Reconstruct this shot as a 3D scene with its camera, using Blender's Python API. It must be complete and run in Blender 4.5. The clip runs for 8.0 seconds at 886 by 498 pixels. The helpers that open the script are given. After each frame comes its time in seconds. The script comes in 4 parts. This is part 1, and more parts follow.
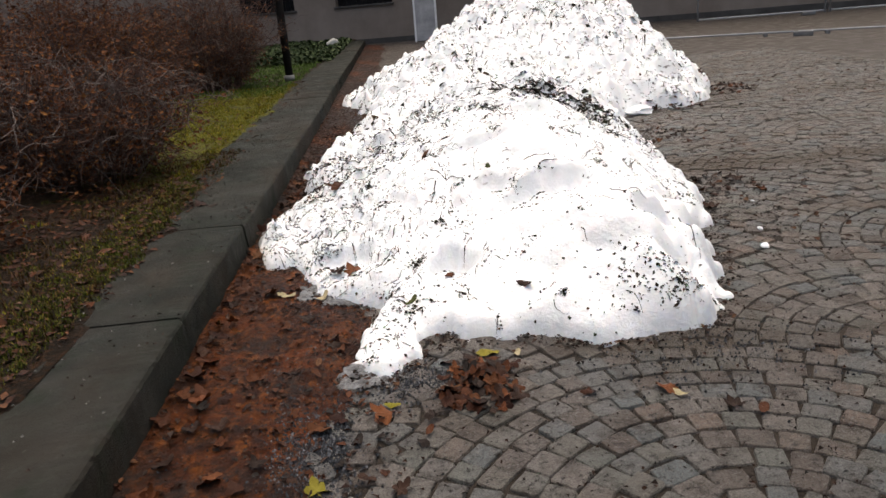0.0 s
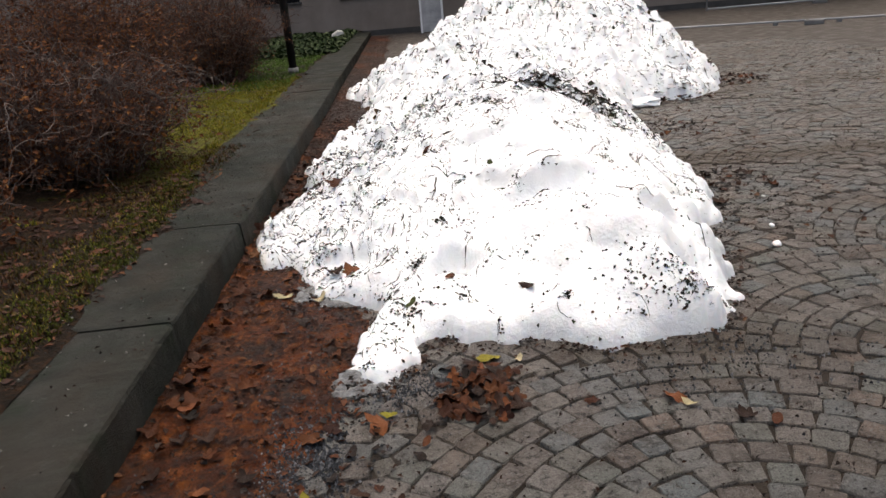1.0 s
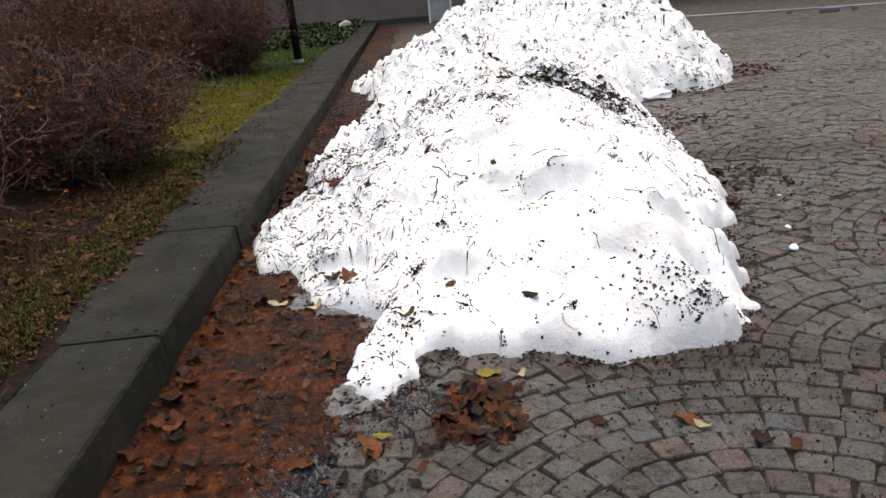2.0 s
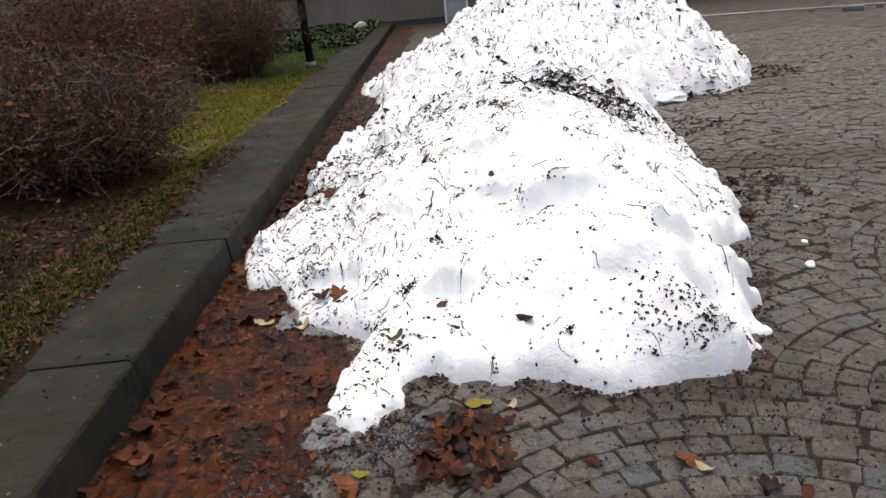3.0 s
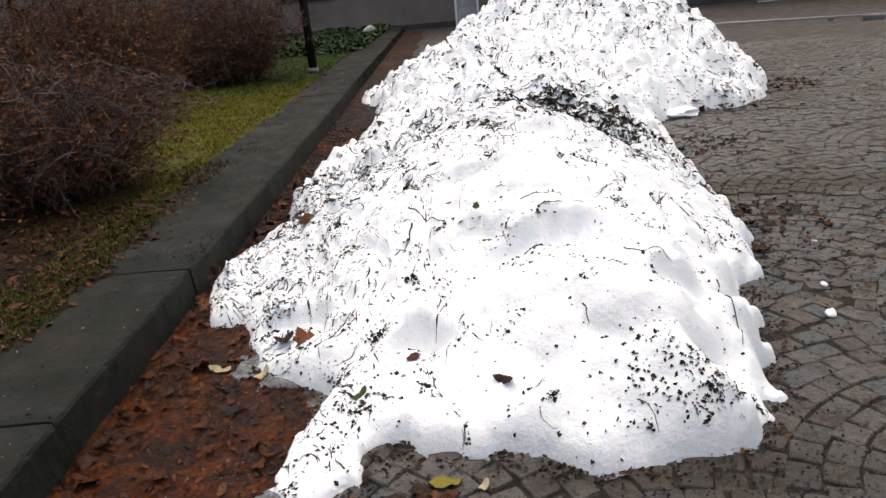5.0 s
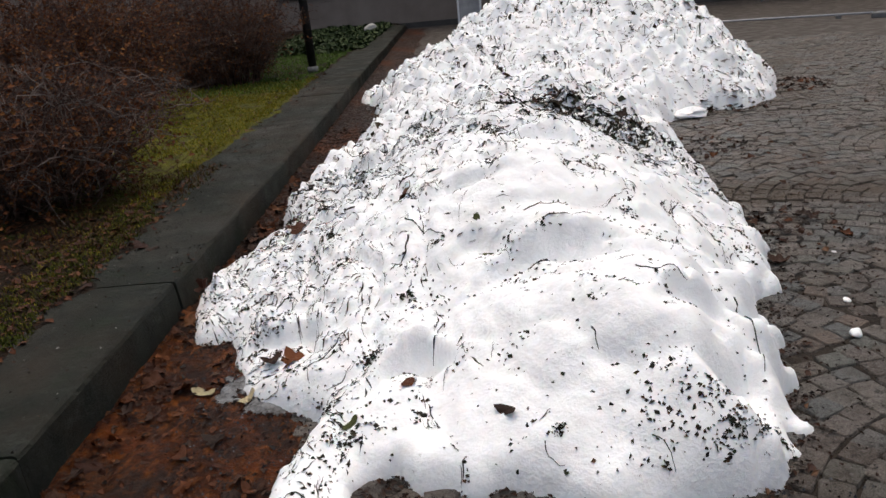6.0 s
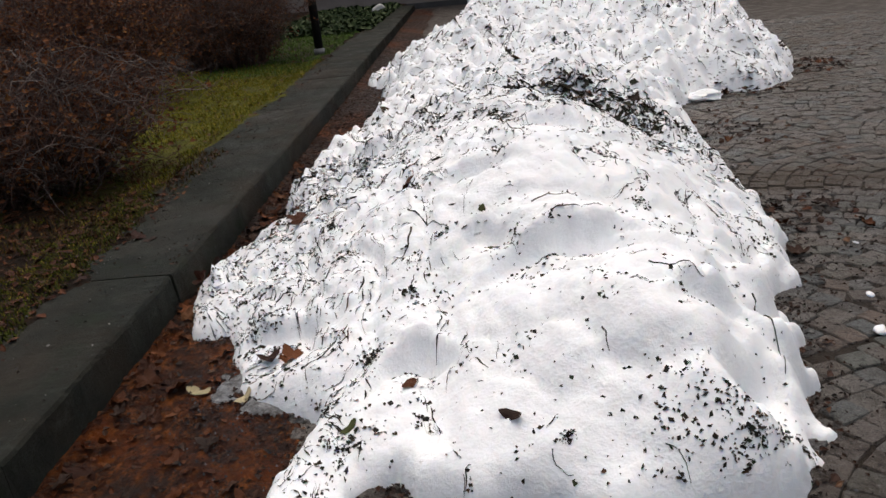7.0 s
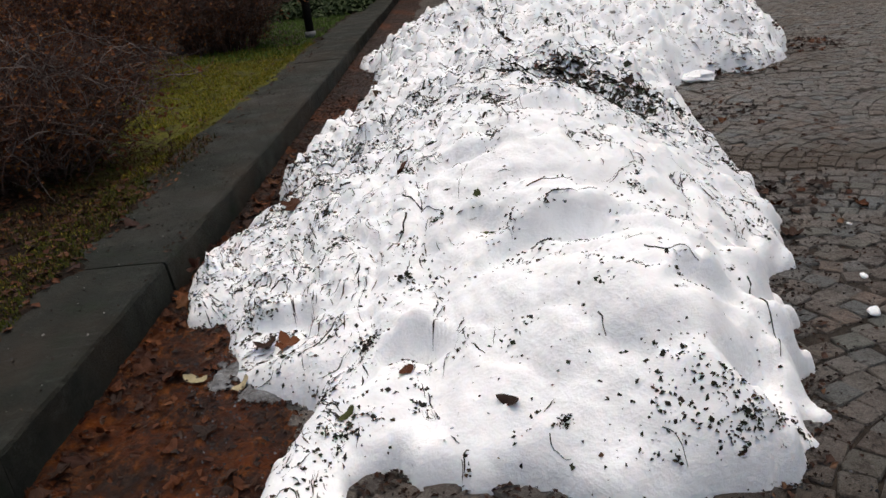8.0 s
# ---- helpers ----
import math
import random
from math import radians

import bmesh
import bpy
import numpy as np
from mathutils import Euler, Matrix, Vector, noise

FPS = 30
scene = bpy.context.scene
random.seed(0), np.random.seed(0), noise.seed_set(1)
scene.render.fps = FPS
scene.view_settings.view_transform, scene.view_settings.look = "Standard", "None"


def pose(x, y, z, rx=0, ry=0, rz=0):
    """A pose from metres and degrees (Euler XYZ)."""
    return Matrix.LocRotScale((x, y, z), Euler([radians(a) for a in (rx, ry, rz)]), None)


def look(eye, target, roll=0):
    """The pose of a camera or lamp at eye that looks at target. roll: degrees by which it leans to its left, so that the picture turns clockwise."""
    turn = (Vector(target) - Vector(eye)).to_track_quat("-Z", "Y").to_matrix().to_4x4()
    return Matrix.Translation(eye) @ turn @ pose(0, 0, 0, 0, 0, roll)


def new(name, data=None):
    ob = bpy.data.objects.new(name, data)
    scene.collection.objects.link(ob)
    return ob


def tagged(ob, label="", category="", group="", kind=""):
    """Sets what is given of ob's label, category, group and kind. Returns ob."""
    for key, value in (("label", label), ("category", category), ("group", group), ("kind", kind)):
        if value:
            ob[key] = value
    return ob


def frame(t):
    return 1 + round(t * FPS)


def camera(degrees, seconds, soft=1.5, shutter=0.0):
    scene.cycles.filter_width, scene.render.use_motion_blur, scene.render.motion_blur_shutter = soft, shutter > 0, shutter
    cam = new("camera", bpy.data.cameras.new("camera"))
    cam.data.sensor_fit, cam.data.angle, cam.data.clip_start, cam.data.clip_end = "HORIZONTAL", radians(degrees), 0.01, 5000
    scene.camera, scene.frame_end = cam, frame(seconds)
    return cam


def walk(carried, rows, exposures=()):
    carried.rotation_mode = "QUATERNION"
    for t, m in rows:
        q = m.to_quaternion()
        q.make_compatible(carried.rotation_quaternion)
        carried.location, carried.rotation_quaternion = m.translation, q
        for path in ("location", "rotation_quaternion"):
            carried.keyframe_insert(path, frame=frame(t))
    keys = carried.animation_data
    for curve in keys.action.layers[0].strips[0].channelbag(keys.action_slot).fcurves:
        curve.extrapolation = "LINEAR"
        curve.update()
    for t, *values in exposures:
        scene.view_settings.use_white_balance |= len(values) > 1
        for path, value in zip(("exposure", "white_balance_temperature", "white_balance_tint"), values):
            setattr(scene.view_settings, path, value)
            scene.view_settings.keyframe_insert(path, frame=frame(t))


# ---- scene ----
cam = camera(61.5, 8.0)
PATH = [
    (0, (0.019, 0.141, 1.016), (0.097, 2.036, 0.382), -5.1),
    (0.5, (0.039, 0.183, 1.01), (0.103, 2.077, 0.369), -5.3),
    (1, (0.051, 0.228, 1.015), (0.106, 2.117, 0.361), -5.5),
    (2.5, (0.129, 0.413, 1.03), (0.131, 2.293, 0.349), -6.1),
    (3, (0.181, 0.481, 1.029), (0.156, 2.364, 0.356), -6.3),
    (3.5, (0.218, 0.547, 1.035), (0.18, 2.433, 0.369), -6.2),
    (4, (0.24, 0.612, 1.037), (0.202, 2.5, 0.378), -6.0),
    (4.5, (0.261, 0.682, 1.039), (0.227, 2.572, 0.383), -5.9),
    (4.7, (0.281, 0.711, 1.044), (0.231, 2.598, 0.384), -5.8),
    (6, (0.308, 0.907, 1.04), (0.245, 2.791, 0.372), -5.9),
    (6.5, (0.321, 0.973, 1.039), (0.233, 2.85, 0.352), -6.2),
    (7, (0.325, 1.003, 1.038), (0.231, 2.87, 0.327), -6.3),
    (7.5, (0.323, 1.008, 1.04), (0.236, 2.865, 0.303), -6.5),
    (8, (0.32, 1.009, 1.045), (0.239, 2.859, 0.289), -6.7),
]
EXPOSURES = [(0.0, 0.15, 6600, 8), (1.2, 0.18, 6500, 8), (2.5, 0.20, 6350, 8), (4.7, 0.12, 6300, 8), (6.2, -0.33, 6300, 8), (8.0, -0.40, 6300, 8)]
walk(cam, [(t, look(eye, target, roll)) for t, eye, target, roll in PATH], EXPOSURES)

# ---- light: overcast winter sky ----
world = bpy.data.worlds.new("overcast_sky")
scene.world = world
world.use_nodes = True
wn = world.node_tree.nodes
sky = wn.new("ShaderNodeTexSky")
sky.sky_type = "NISHITA"
sky.sun_disc = False
sky.sun_elevation, sky.sun_rotation = radians(78), radians(10)
sky.air_density, sky.dust_density, sky.ozone_density = 1.0, 9.0, 0.4
wn["Background"].inputs["Strength"].default_value = 0.15
world.node_tree.links.new(sky.outputs["Color"], wn["Background"].inputs["Color"])
sun = new("sun", bpy.data.lights.new("sun", "SUN"))
sun.data.energy, sun.data.angle, sun.data.color = 0.9, radians(120), (1.0, 0.97, 0.93)
sun.matrix_world = look((0.25, 1.1, 6), (0, 0, 0))


# ---- materials ----
class Mat:
    """A node material with a few shorthands."""

    def __init__(self, name, rough=0.7, spec=0.25, metal=0.0):
        self.m = bpy.data.materials.new(name)
        self.m.use_nodes = True
        self.t = self.m.node_tree
        self.b = self.t.nodes["Principled BSDF"]
        self.b.inputs["Roughness"].default_value = rough
        self.b.inputs["Specular IOR Level"].default_value = spec
        self.b.inputs["Metallic"].default_value = metal
        self.co = self.t.nodes.new("ShaderNodeTexCoord").outputs["Object"]

    def node(self, kind, **inputs):
        n = self.t.nodes.new(kind)
        for k, v in inputs.items():
            n.inputs[k.replace("_", " ")].default_value = v
        return n

    def link(self, a, b):
        self.t.links.new(a, b)

    def world_co(self):
        self.co = self.t.nodes.new("ShaderNodeNewGeometry").outputs["Position"]
        return self

    def noise(self, scale, detail=4.0, rough=0.6, low=0.35, high=0.65, stretch=None):
        """Noise mapped to 0..1 between low and high."""
        n = self.node("ShaderNodeTexNoise", Scale=scale, Detail=detail, Roughness=rough)
        co = self.co
        if stretch:
            mp = self.node("ShaderNodeMapping", Scale=stretch)
            self.link(co, mp.inputs["Vector"])
            co = mp.outputs["Vector"]
        self.link(co, n.inputs["Vector"])
        r = self.node("ShaderNodeMapRange", From_Min=low, From_Max=high)
        self.link(n.outputs["Fac"], r.inputs["Value"])
        return r.outputs["Result"]

    def mix(self, fac, a, b):
        n = self.t.nodes.new("ShaderNodeMix")
        n.data_type = "RGBA"
        for sock, v in ((n.inputs[0], fac), (n.inputs[6], a), (n.inputs[7], b)):
            if isinstance(v, (tuple, list)):
                sock.default_value = (*v, 1.0)
            elif isinstance(v, (int, float)):
                sock.default_value = v
            else:
                self.link(v, sock)
        return n.outputs[2]

    def math(self, op, a, b=0.0):
        n = self.t.nodes.new("ShaderNodeMath")
        n.operation = op
        for sock, v in zip(n.inputs, (a, b)):
            if isinstance(v, (int, float)):
                sock.default_value = v
            else:
                self.link(v, sock)
        return n.outputs[0]

    def random(self):
        """A value of its own for each object and each loose piece of a mesh."""
        o = self.t.nodes.new("ShaderNodeObjectInfo").outputs["Random"]
        g = self.t.nodes.new("ShaderNodeNewGeometry").outputs["Random Per Island"]
        return self.math("FRACT", self.math("ADD", o, g))

    def ramp(self, fac, stops):
        n = self.t.nodes.new("ShaderNodeValToRGB")
        el = n.color_ramp.elements
        while len(el) < len(stops):
            el.new(0.5)
        for e, (p, c) in zip(el, stops):
            e.position, e.color = p, (*c, 1.0)
        self.link(fac, n.inputs["Fac"])
        return n.outputs["Color"]

    def done(self, color=None, rough=None, height=None, strength=0.3, distance=0.01):
        if color is not None:
            if isinstance(color, tuple):
                self.b.inputs["Base Color"].default_value = (*color, 1.0)
            else:
                self.link(color, self.b.inputs["Base Color"])
        if rough is not None:
            self.link(rough, self.b.inputs["Roughness"])
        if height is not None:
            n = self.node("ShaderNodeBump", Strength=strength, Distance=distance)
            self.link(height, n.inputs["Height"])
            self.link(n.outputs["Normal"], self.b.inputs["Normal"])
        return self.m


def remap(m, value, lo, hi):
    r = m.node("ShaderNodeMapRange", To_Min=lo, To_Max=hi)
    m.link(value, r.inputs["Value"])
    return r.outputs["Result"]


def cobble_material():
    m = Mat("wet_granite_sett", spec=0.32).world_co()
    base = m.ramp(m.random(), [(0.0, (0.154, 0.123, 0.102)), (0.2, (0.243, 0.212, 0.187)), (0.4, (0.189, 0.209, 0.209)),
                               (0.6, (0.282, 0.246, 0.215)), (0.8, (0.210, 0.218, 0.193)), (1.0, (0.262, 0.198, 0.158))])
    c = m.mix(m.noise(11, 6, 0.7, 0.48, 0.68), base, (0.075, 0.056, 0.043))
    c = m.mix(m.noise(85, 6, 0.8, 0.53, 0.61), c, (0.29, 0.272, 0.25))
    c = m.mix(m.noise(40, 6, 0.8, 0.54, 0.62), c, (0.045, 0.038, 0.032))
    c = m.mix(m.noise(0.9, 4, 0.6, 0.50, 0.66, (0.45, 1.5, 1.0)), c, (0.105, 0.078, 0.053))
    c = m.mix(m.noise(260, 3, 0.7, 0.45, 0.75), c, (0.035, 0.031, 0.028))
    return m.done(c, remap(m, m.noise(14, 4, 0.6), 0.34, 0.6), m.noise(60, 8, 0.8), 1.0, 0.007)


def soil_material(name, a, b, c, rough=0.7, scale=1.0):
    m = Mat(name, spec=0.12 if scale == 1.0 else 0.4).world_co()
    col = m.mix(m.noise(6 * scale, 5), a, b)
    col = m.mix(m.noise(45 * scale, 5, 0.7, 0.45, 0.65), col, c)
    return m.done(col, remap(m, m.noise(11 * scale), rough - 0.25, rough + 0.1), m.noise(90 * scale, 6, 0.7), 0.7, 0.008)


def mulch_material():
    m = Mat("wet_leaf_mulch", spec=0.22).world_co()
    col = m.mix(m.noise(4.5, 6, 0.7, 0.42, 0.6), (0.046, 0.016, 0.008), (0.19, 0.046, 0.008))
    col = m.mix(m.noise(20, 7, 0.8, 0.46, 0.60), col, (0.036, 0.016, 0.010))
    col = m.mix(m.noise(30, 6, 0.75, 0.50, 0.64, (1.0, 0.6, 1.0)), col, (0.26, 0.080, 0.014))
    col = m.mix(m.noise(75, 4, 0.7, 0.55, 0.7), col, (0.022, 0.014, 0.010))
    col = m.mix(m.noise(2.4, 6, 0.75, 0.50, 0.62), col, (0.038, 0.028, 0.023))
    # farther along the kerb the strip is dark rotten soil with rusty patches
    xyz = m.node("ShaderNodeSeparateXYZ")
    m.link(m.co, xyz.inputs[0])
    far = m.node("ShaderNodeMapRange", From_Min=3.1, From_Max=4.0)
    m.link(xyz.outputs["Y"], far.inputs["Value"])
    rotten = m.mix(m.noise(26, 6, 0.75, 0.45, 0.62), (0.020, 0.013, 0.010), (0.060, 0.030, 0.018))
    col = m.mix(m.math("MULTIPLY", far.outputs["Result"], m.noise(1.1, 3, 0.6, 0.62, 0.46)), col, rotten)
    return m.done(col, remap(m, m.noise(20), 0.3, 0.7), m.noise(55, 7, 0.75), 1.0, 0.012)


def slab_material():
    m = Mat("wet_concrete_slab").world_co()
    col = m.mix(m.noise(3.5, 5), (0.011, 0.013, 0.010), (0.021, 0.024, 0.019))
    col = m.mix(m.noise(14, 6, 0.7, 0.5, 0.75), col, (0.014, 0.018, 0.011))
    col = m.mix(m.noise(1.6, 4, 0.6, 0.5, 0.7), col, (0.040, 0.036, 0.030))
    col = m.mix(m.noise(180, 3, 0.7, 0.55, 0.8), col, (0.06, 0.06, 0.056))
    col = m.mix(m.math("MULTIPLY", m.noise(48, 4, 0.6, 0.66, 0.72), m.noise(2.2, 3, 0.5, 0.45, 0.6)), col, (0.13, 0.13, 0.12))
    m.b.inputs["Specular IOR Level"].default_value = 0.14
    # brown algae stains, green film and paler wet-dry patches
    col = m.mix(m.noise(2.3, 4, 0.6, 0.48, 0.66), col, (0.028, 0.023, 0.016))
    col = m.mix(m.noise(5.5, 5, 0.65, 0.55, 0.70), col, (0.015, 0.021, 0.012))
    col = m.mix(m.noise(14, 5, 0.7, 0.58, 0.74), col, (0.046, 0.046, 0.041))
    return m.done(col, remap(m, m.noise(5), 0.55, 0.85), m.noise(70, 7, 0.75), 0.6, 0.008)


def snow_material():
    m = Mat("old_snow", rough=0.6, spec=0.3).world_co()
    m.b.inputs["Subsurface Weight"].default_value = 0.25
    m.b.inputs["Subsurface Radius"].default_value = (0.01, 0.013, 0.016)
    m.b.inputs["Subsurface Scale"].default_value = 0.6
    col = m.mix(m.noise(4, 4, 0.6, 0.5, 0.75), (0.93, 0.94, 0.95), (0.89, 0.90, 0.91))
    # old dirt, more of it on the far heap
    xyz = m.node("ShaderNodeSeparateXYZ")
    m.link(m.co, xyz.inputs[0])
    far = m.node("ShaderNodeMapRange", From_Min=3.3, From_Max=5.0, To_Min=0.0, To_Max=0.09)
    m.link(xyz.outputs["Y"], far.inputs["Value"])
    grit = m.node("ShaderNodeTexNoise", Scale=22.0, Detail=5.0, Roughness=0.7)
    mp = m.node("ShaderNodeMapping", Scale=(0.6, 1.0, 1.6))
    m.link(m.co, mp.inputs["Vector"])
    m.link(mp.outputs["Vector"], grit.inputs["Vector"])
    v = m.node("ShaderNodeMapRange", From_Min=0.66, From_Max=0.74)
    m.link(m.math("ADD", grit.outputs["Fac"], far.outputs["Result"]), v.inputs["Value"])
    col = m.mix(v.outputs["Result"], col, (0.16, 0.14, 0.12))
    smear = m.math("MULTIPLY", m.noise(5, 4, 0.6, 0.56, 0.76), 0.35)
    col = m.mix(smear, col, (0.62, 0.62, 0.60))
    return m.done(col, None, m.noise(60, 5, 0.65), 0.28, 0.008)


def leaf_material(name, stops, rough=0.5):
    wet = name in ("brown_leaf", "dark_wet_leaf", "orange_leaf", "dull_leaf_scrap")
    m = Mat(name, rough=0.5 if wet else max(rough, 0.6), spec=0.12 if wet else 0.08)
    c = m.ramp(m.random(), stops)
    c = m.mix(m.noise(60, 4, 0.6, 0.5, 0.7), c, tuple(0.45 * v for v in stops[0][1]))
    return m.done(c, None, m.noise(90, 3), 0.3, 0.003)


def plain(name, a, b, scale=8.0, rough=0.6, bump=0.2, metal=0.0, dist=0.004):
    m = Mat(name, rough=rough, metal=metal)
    return m.done(m.mix(m.noise(scale, 5), a, b), None, m.noise(scale * 9, 4), bump, dist)


COBBLE = cobble_material()
JOINT = soil_material("joint_grit", (0.034, 0.027, 0.021), (0.056, 0.045, 0.036), (0.020, 0.016, 0.013))
ASPHALT = soil_material("wet_asphalt", (0.066, 0.054, 0.045), (0.052, 0.042, 0.034), (0.078, 0.066, 0.055), 0.6, 0.5)
MULCH = mulch_material()
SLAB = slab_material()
SNOW = snow_material()
DEBRIS = leaf_material("snow_crumbs", [(0.0, (0.02, 0.02, 0.018)), (0.5, (0.04, 0.032, 0.025)), (0.8, (0.025, 0.035, 0.02)), (1.0, (0.09, 0.05, 0.03))], 0.7)
BROWN = leaf_material("brown_leaf", [(0.0, (0.023, 0.008, 0.005)), (0.4, (0.049, 0.015, 0.005)), (0.8, (0.084, 0.026, 0.008)), (1.0, (0.120, 0.051, 0.020))])
DULL = leaf_material("dull_leaf_scrap", [(0.0, (0.035, 0.017, 0.011)), (0.6, (0.07, 0.033, 0.019)), (1.0, (0.125, 0.065, 0.035))])
DARKLEAF = leaf_material("dark_wet_leaf", [(0.0, (0.014, 0.010, 0.008)), (0.6, (0.032, 0.017, 0.012)), (1.0, (0.055, 0.024, 0.013))], 0.35)
ORANGE = leaf_material("orange_leaf", [(0.0, (0.111, 0.035, 0.013)), (1.0, (0.163, 0.058, 0.021))])
YELLOW = leaf_material("yellow_leaf", [(0.0, (0.19, 0.17, 0.02)), (1.0, (0.25, 0.20, 0.04))])
PALE = leaf_material("pale_leaf", [(0.0, (0.36, 0.31, 0.18)), (1.0, (0.45, 0.38, 0.24))])
GREEN = leaf_material("green_leaf", [(0.0, (0.05, 0.058, 0.02)), (1.0, (0.09, 0.095, 0.035))], 0.4)
GRIT = leaf_material("grey_grit", [(0.0, (0.03, 0.032, 0.036)), (0.7, (0.09, 0.093, 0.10)), (1.0, (0.24, 0.24, 0.25))], 0.6)
BARK = leaf_material("shrub_bark", [(0.0, (0.044, 0.029, 0.024)), (0.7, (0.088, 0.054, 0.044)), (1.0, (0.155, 0.103, 0.085))], 0.8)
PALEGRIT = leaf_material("pale_grit", [(0.0, (0.08, 0.08, 0.075)), (1.0, (0.28, 0.27, 0.25))], 0.7)
GREYTWIG = leaf_material("grey_twig", [(0.0, (0.075, 0.058, 0.052)), (1.0, (0.17, 0.14, 0.125))], 0.8)
SHRUBLEAF = leaf_material("rusty_shrub_leaf", [(0.0, (0.062, 0.024, 0.012)), (0.5, (0.117, 0.044, 0.020)), (0.88, (0.166, 0.066, 0.023)), (1.0, (0.234, 0.108, 0.033))], 0.8)
MOSS = leaf_material("mossy_grass", [(0.0, (0.075, 0.085, 0.010)), (0.4, (0.14, 0.14, 0.012)), (0.75, (0.22, 0.19, 0.018)), (0.9, (0.28, 0.21, 0.03)), (1.0, (0.16, 0.08, 0.03))], 0.7)
LUSH = leaf_material("green_grass", [(0.0, (0.05, 0.09, 0.015)), (1.0, (0.10, 0.16, 0.03))], 0.6)
IVY = leaf_material("ground_ivy", [(0.0, (0.012, 0.022, 0.008)), (0.7, (0.035, 0.055, 0.018)), (1.0, (0.10, 0.12, 0.06))], 0.65)
BLACK = plain("black_paint", (0.008, 0.008, 0.009), (0.013, 0.013, 0.013), rough=0.65)
STEEL = plain("galvanised_steel", (0.33, 0.34, 0.36), (0.42, 0.43, 0.45), rough=0.55, metal=0.2)
BLOCK = plain("dirty_concrete", (0.13, 0.13, 0.13), (0.2, 0.2, 0.2), rough=0.8)
SHEET = plain("grey_white_plastic_sheet", (0.30, 0.30, 0.31), (0.48, 0.48, 0.49), 3.0, rough=0.35, bump=0.5, dist=0.03)
RENDERWALL = plain("grey_beige_plaster", (0.205, 0.168, 0.142), (0.265, 0.225, 0.195), 1.3, rough=0.85)
PLINTH = plain("dark_wet_plinth", (0.05, 0.047, 0.045), (0.09, 0.085, 0.08), 2.0, rough=0.7)
GLASS = plain("dark_glass", (0.01, 0.011, 0.013), (0.02, 0.02, 0.022), rough=0.08, bump=0.0)


# ---- helpers for meshes ----
def mesh_of(name, verts, faces, material, smooth=False):
    me = bpy.data.meshes.new(name)
    me.from_pydata(verts, [], faces)
    if smooth:
        me.shade_smooth()
    me.materials.append(material)
    return me


def part(name, me, parent, label=""):
    ob = new(name, me)
    ob.parent = parent
    return tagged(ob, label)


def bm_mesh(name, bm, material, smooth=False):
    me = bpy.data.meshes.new(name)
    bm.to_mesh(me)
    bm.free()
    if smooth:
        me.shade_smooth()
    me.materials.append(material)
    return me


def box_bm(x0, y0, z0, x1, y1, z1, bevel=0.0, seg=2):
    bm = bmesh.new()
    bmesh.ops.create_cube(bm, size=1.0)
    for v in bm.verts:
        v.co = Vector((x0 + (v.co.x + 0.5) * (x1 - x0), y0 + (v.co.y + 0.5) * (y1 - y0), z0 + (v.co.z + 0.5) * (z1 - z0)))
    if bevel:
        bmesh.ops.bevel(bm, geom=bm.edges[:], offset=bevel, segments=seg, affect="EDGES", profile=0.6)
    return bm


def tube(verts, faces, pts, radii, sides=3):
    """Adds a tapering tube along pts to verts and faces."""
    base = len(verts)
    for i, (p, r) in enumerate(zip(pts, radii)):
        d = (pts[min(i + 1, len(pts) - 1)] - pts[max(i - 1, 0)]).normalized()
        a = d.orthogonal().normalized()
        b = d.cross(a)
        for k in range(sides):
            w = 2 * math.pi * k / sides
            verts.append(p + r * (math.cos(w) * a + math.sin(w) * b))
    for i in range(len(pts) - 1):
        for k in range(sides):
            k2 = (k + 1) % sides
            faces.append((base + i * sides + k, base + i * sides + k2, base + (i + 1) * sides + k2, base + (i + 1) * sides + k))


def tube_mesh(name, pts, radius, material, sides=12):
    v, f = [], []
    tube(v, f, [Vector(p) for p in pts], [radius] * len(pts), sides)
    f.append(tuple(range(sides))[::-1])
    f.append(tuple(range(len(v) - sides, len(v))))
    return mesh_of(name, v, f, material, True)


def n3(x, y, z=0.0):
    return noise.noise(Vector((x, y, z)))


# ---- the snow's shape ----
OUTLINE = [(-0.11, 2.05), (-0.01, 2.17), (0.03, 2.31), (0.11, 2.33), (0.15, 2.25), (0.32, 2.25), (0.45, 2.23), (0.51, 2.18), (0.58, 2.145), (0.68, 2.15), (0.91, 2.19), (1.00, 2.35), (1.02, 2.50), (1.06, 2.53), (1.06, 2.65), (1.15, 2.78), (1.13, 2.90), (1.18, 3.03), (1.30, 3.16), (1.31, 3.30), (1.39, 3.42), (1.41, 3.6), (1.44, 3.9), (1.46, 4.2), (1.50, 4.7), (1.60, 5.35), (1.7, 5.95), (2.05, 6.30), (2.4, 6.28), (2.72, 6.6), (3.0, 7.2), (3.1, 8.0), (2.7, 9.2), (1.6, 10), (0.4, 9.9), (-0.4, 9.2), (-0.58, 8.4), (-0.4, 7.8), (-0.25, 7.2), (-0.32, 6.6), (-0.33, 6.0), (-0.44, 5.5), (-0.55, 5.1), (-0.54, 4.4), (-0.53, 3.8), (-0.68, 3.6), (-0.69, 3.4), (-0.59, 3.08), (-0.47, 3.08), (-0.35, 2.75), (-0.22, 2.66), (-0.09, 2.58), (-0.17, 2.33), (-0.19, 2.18)]
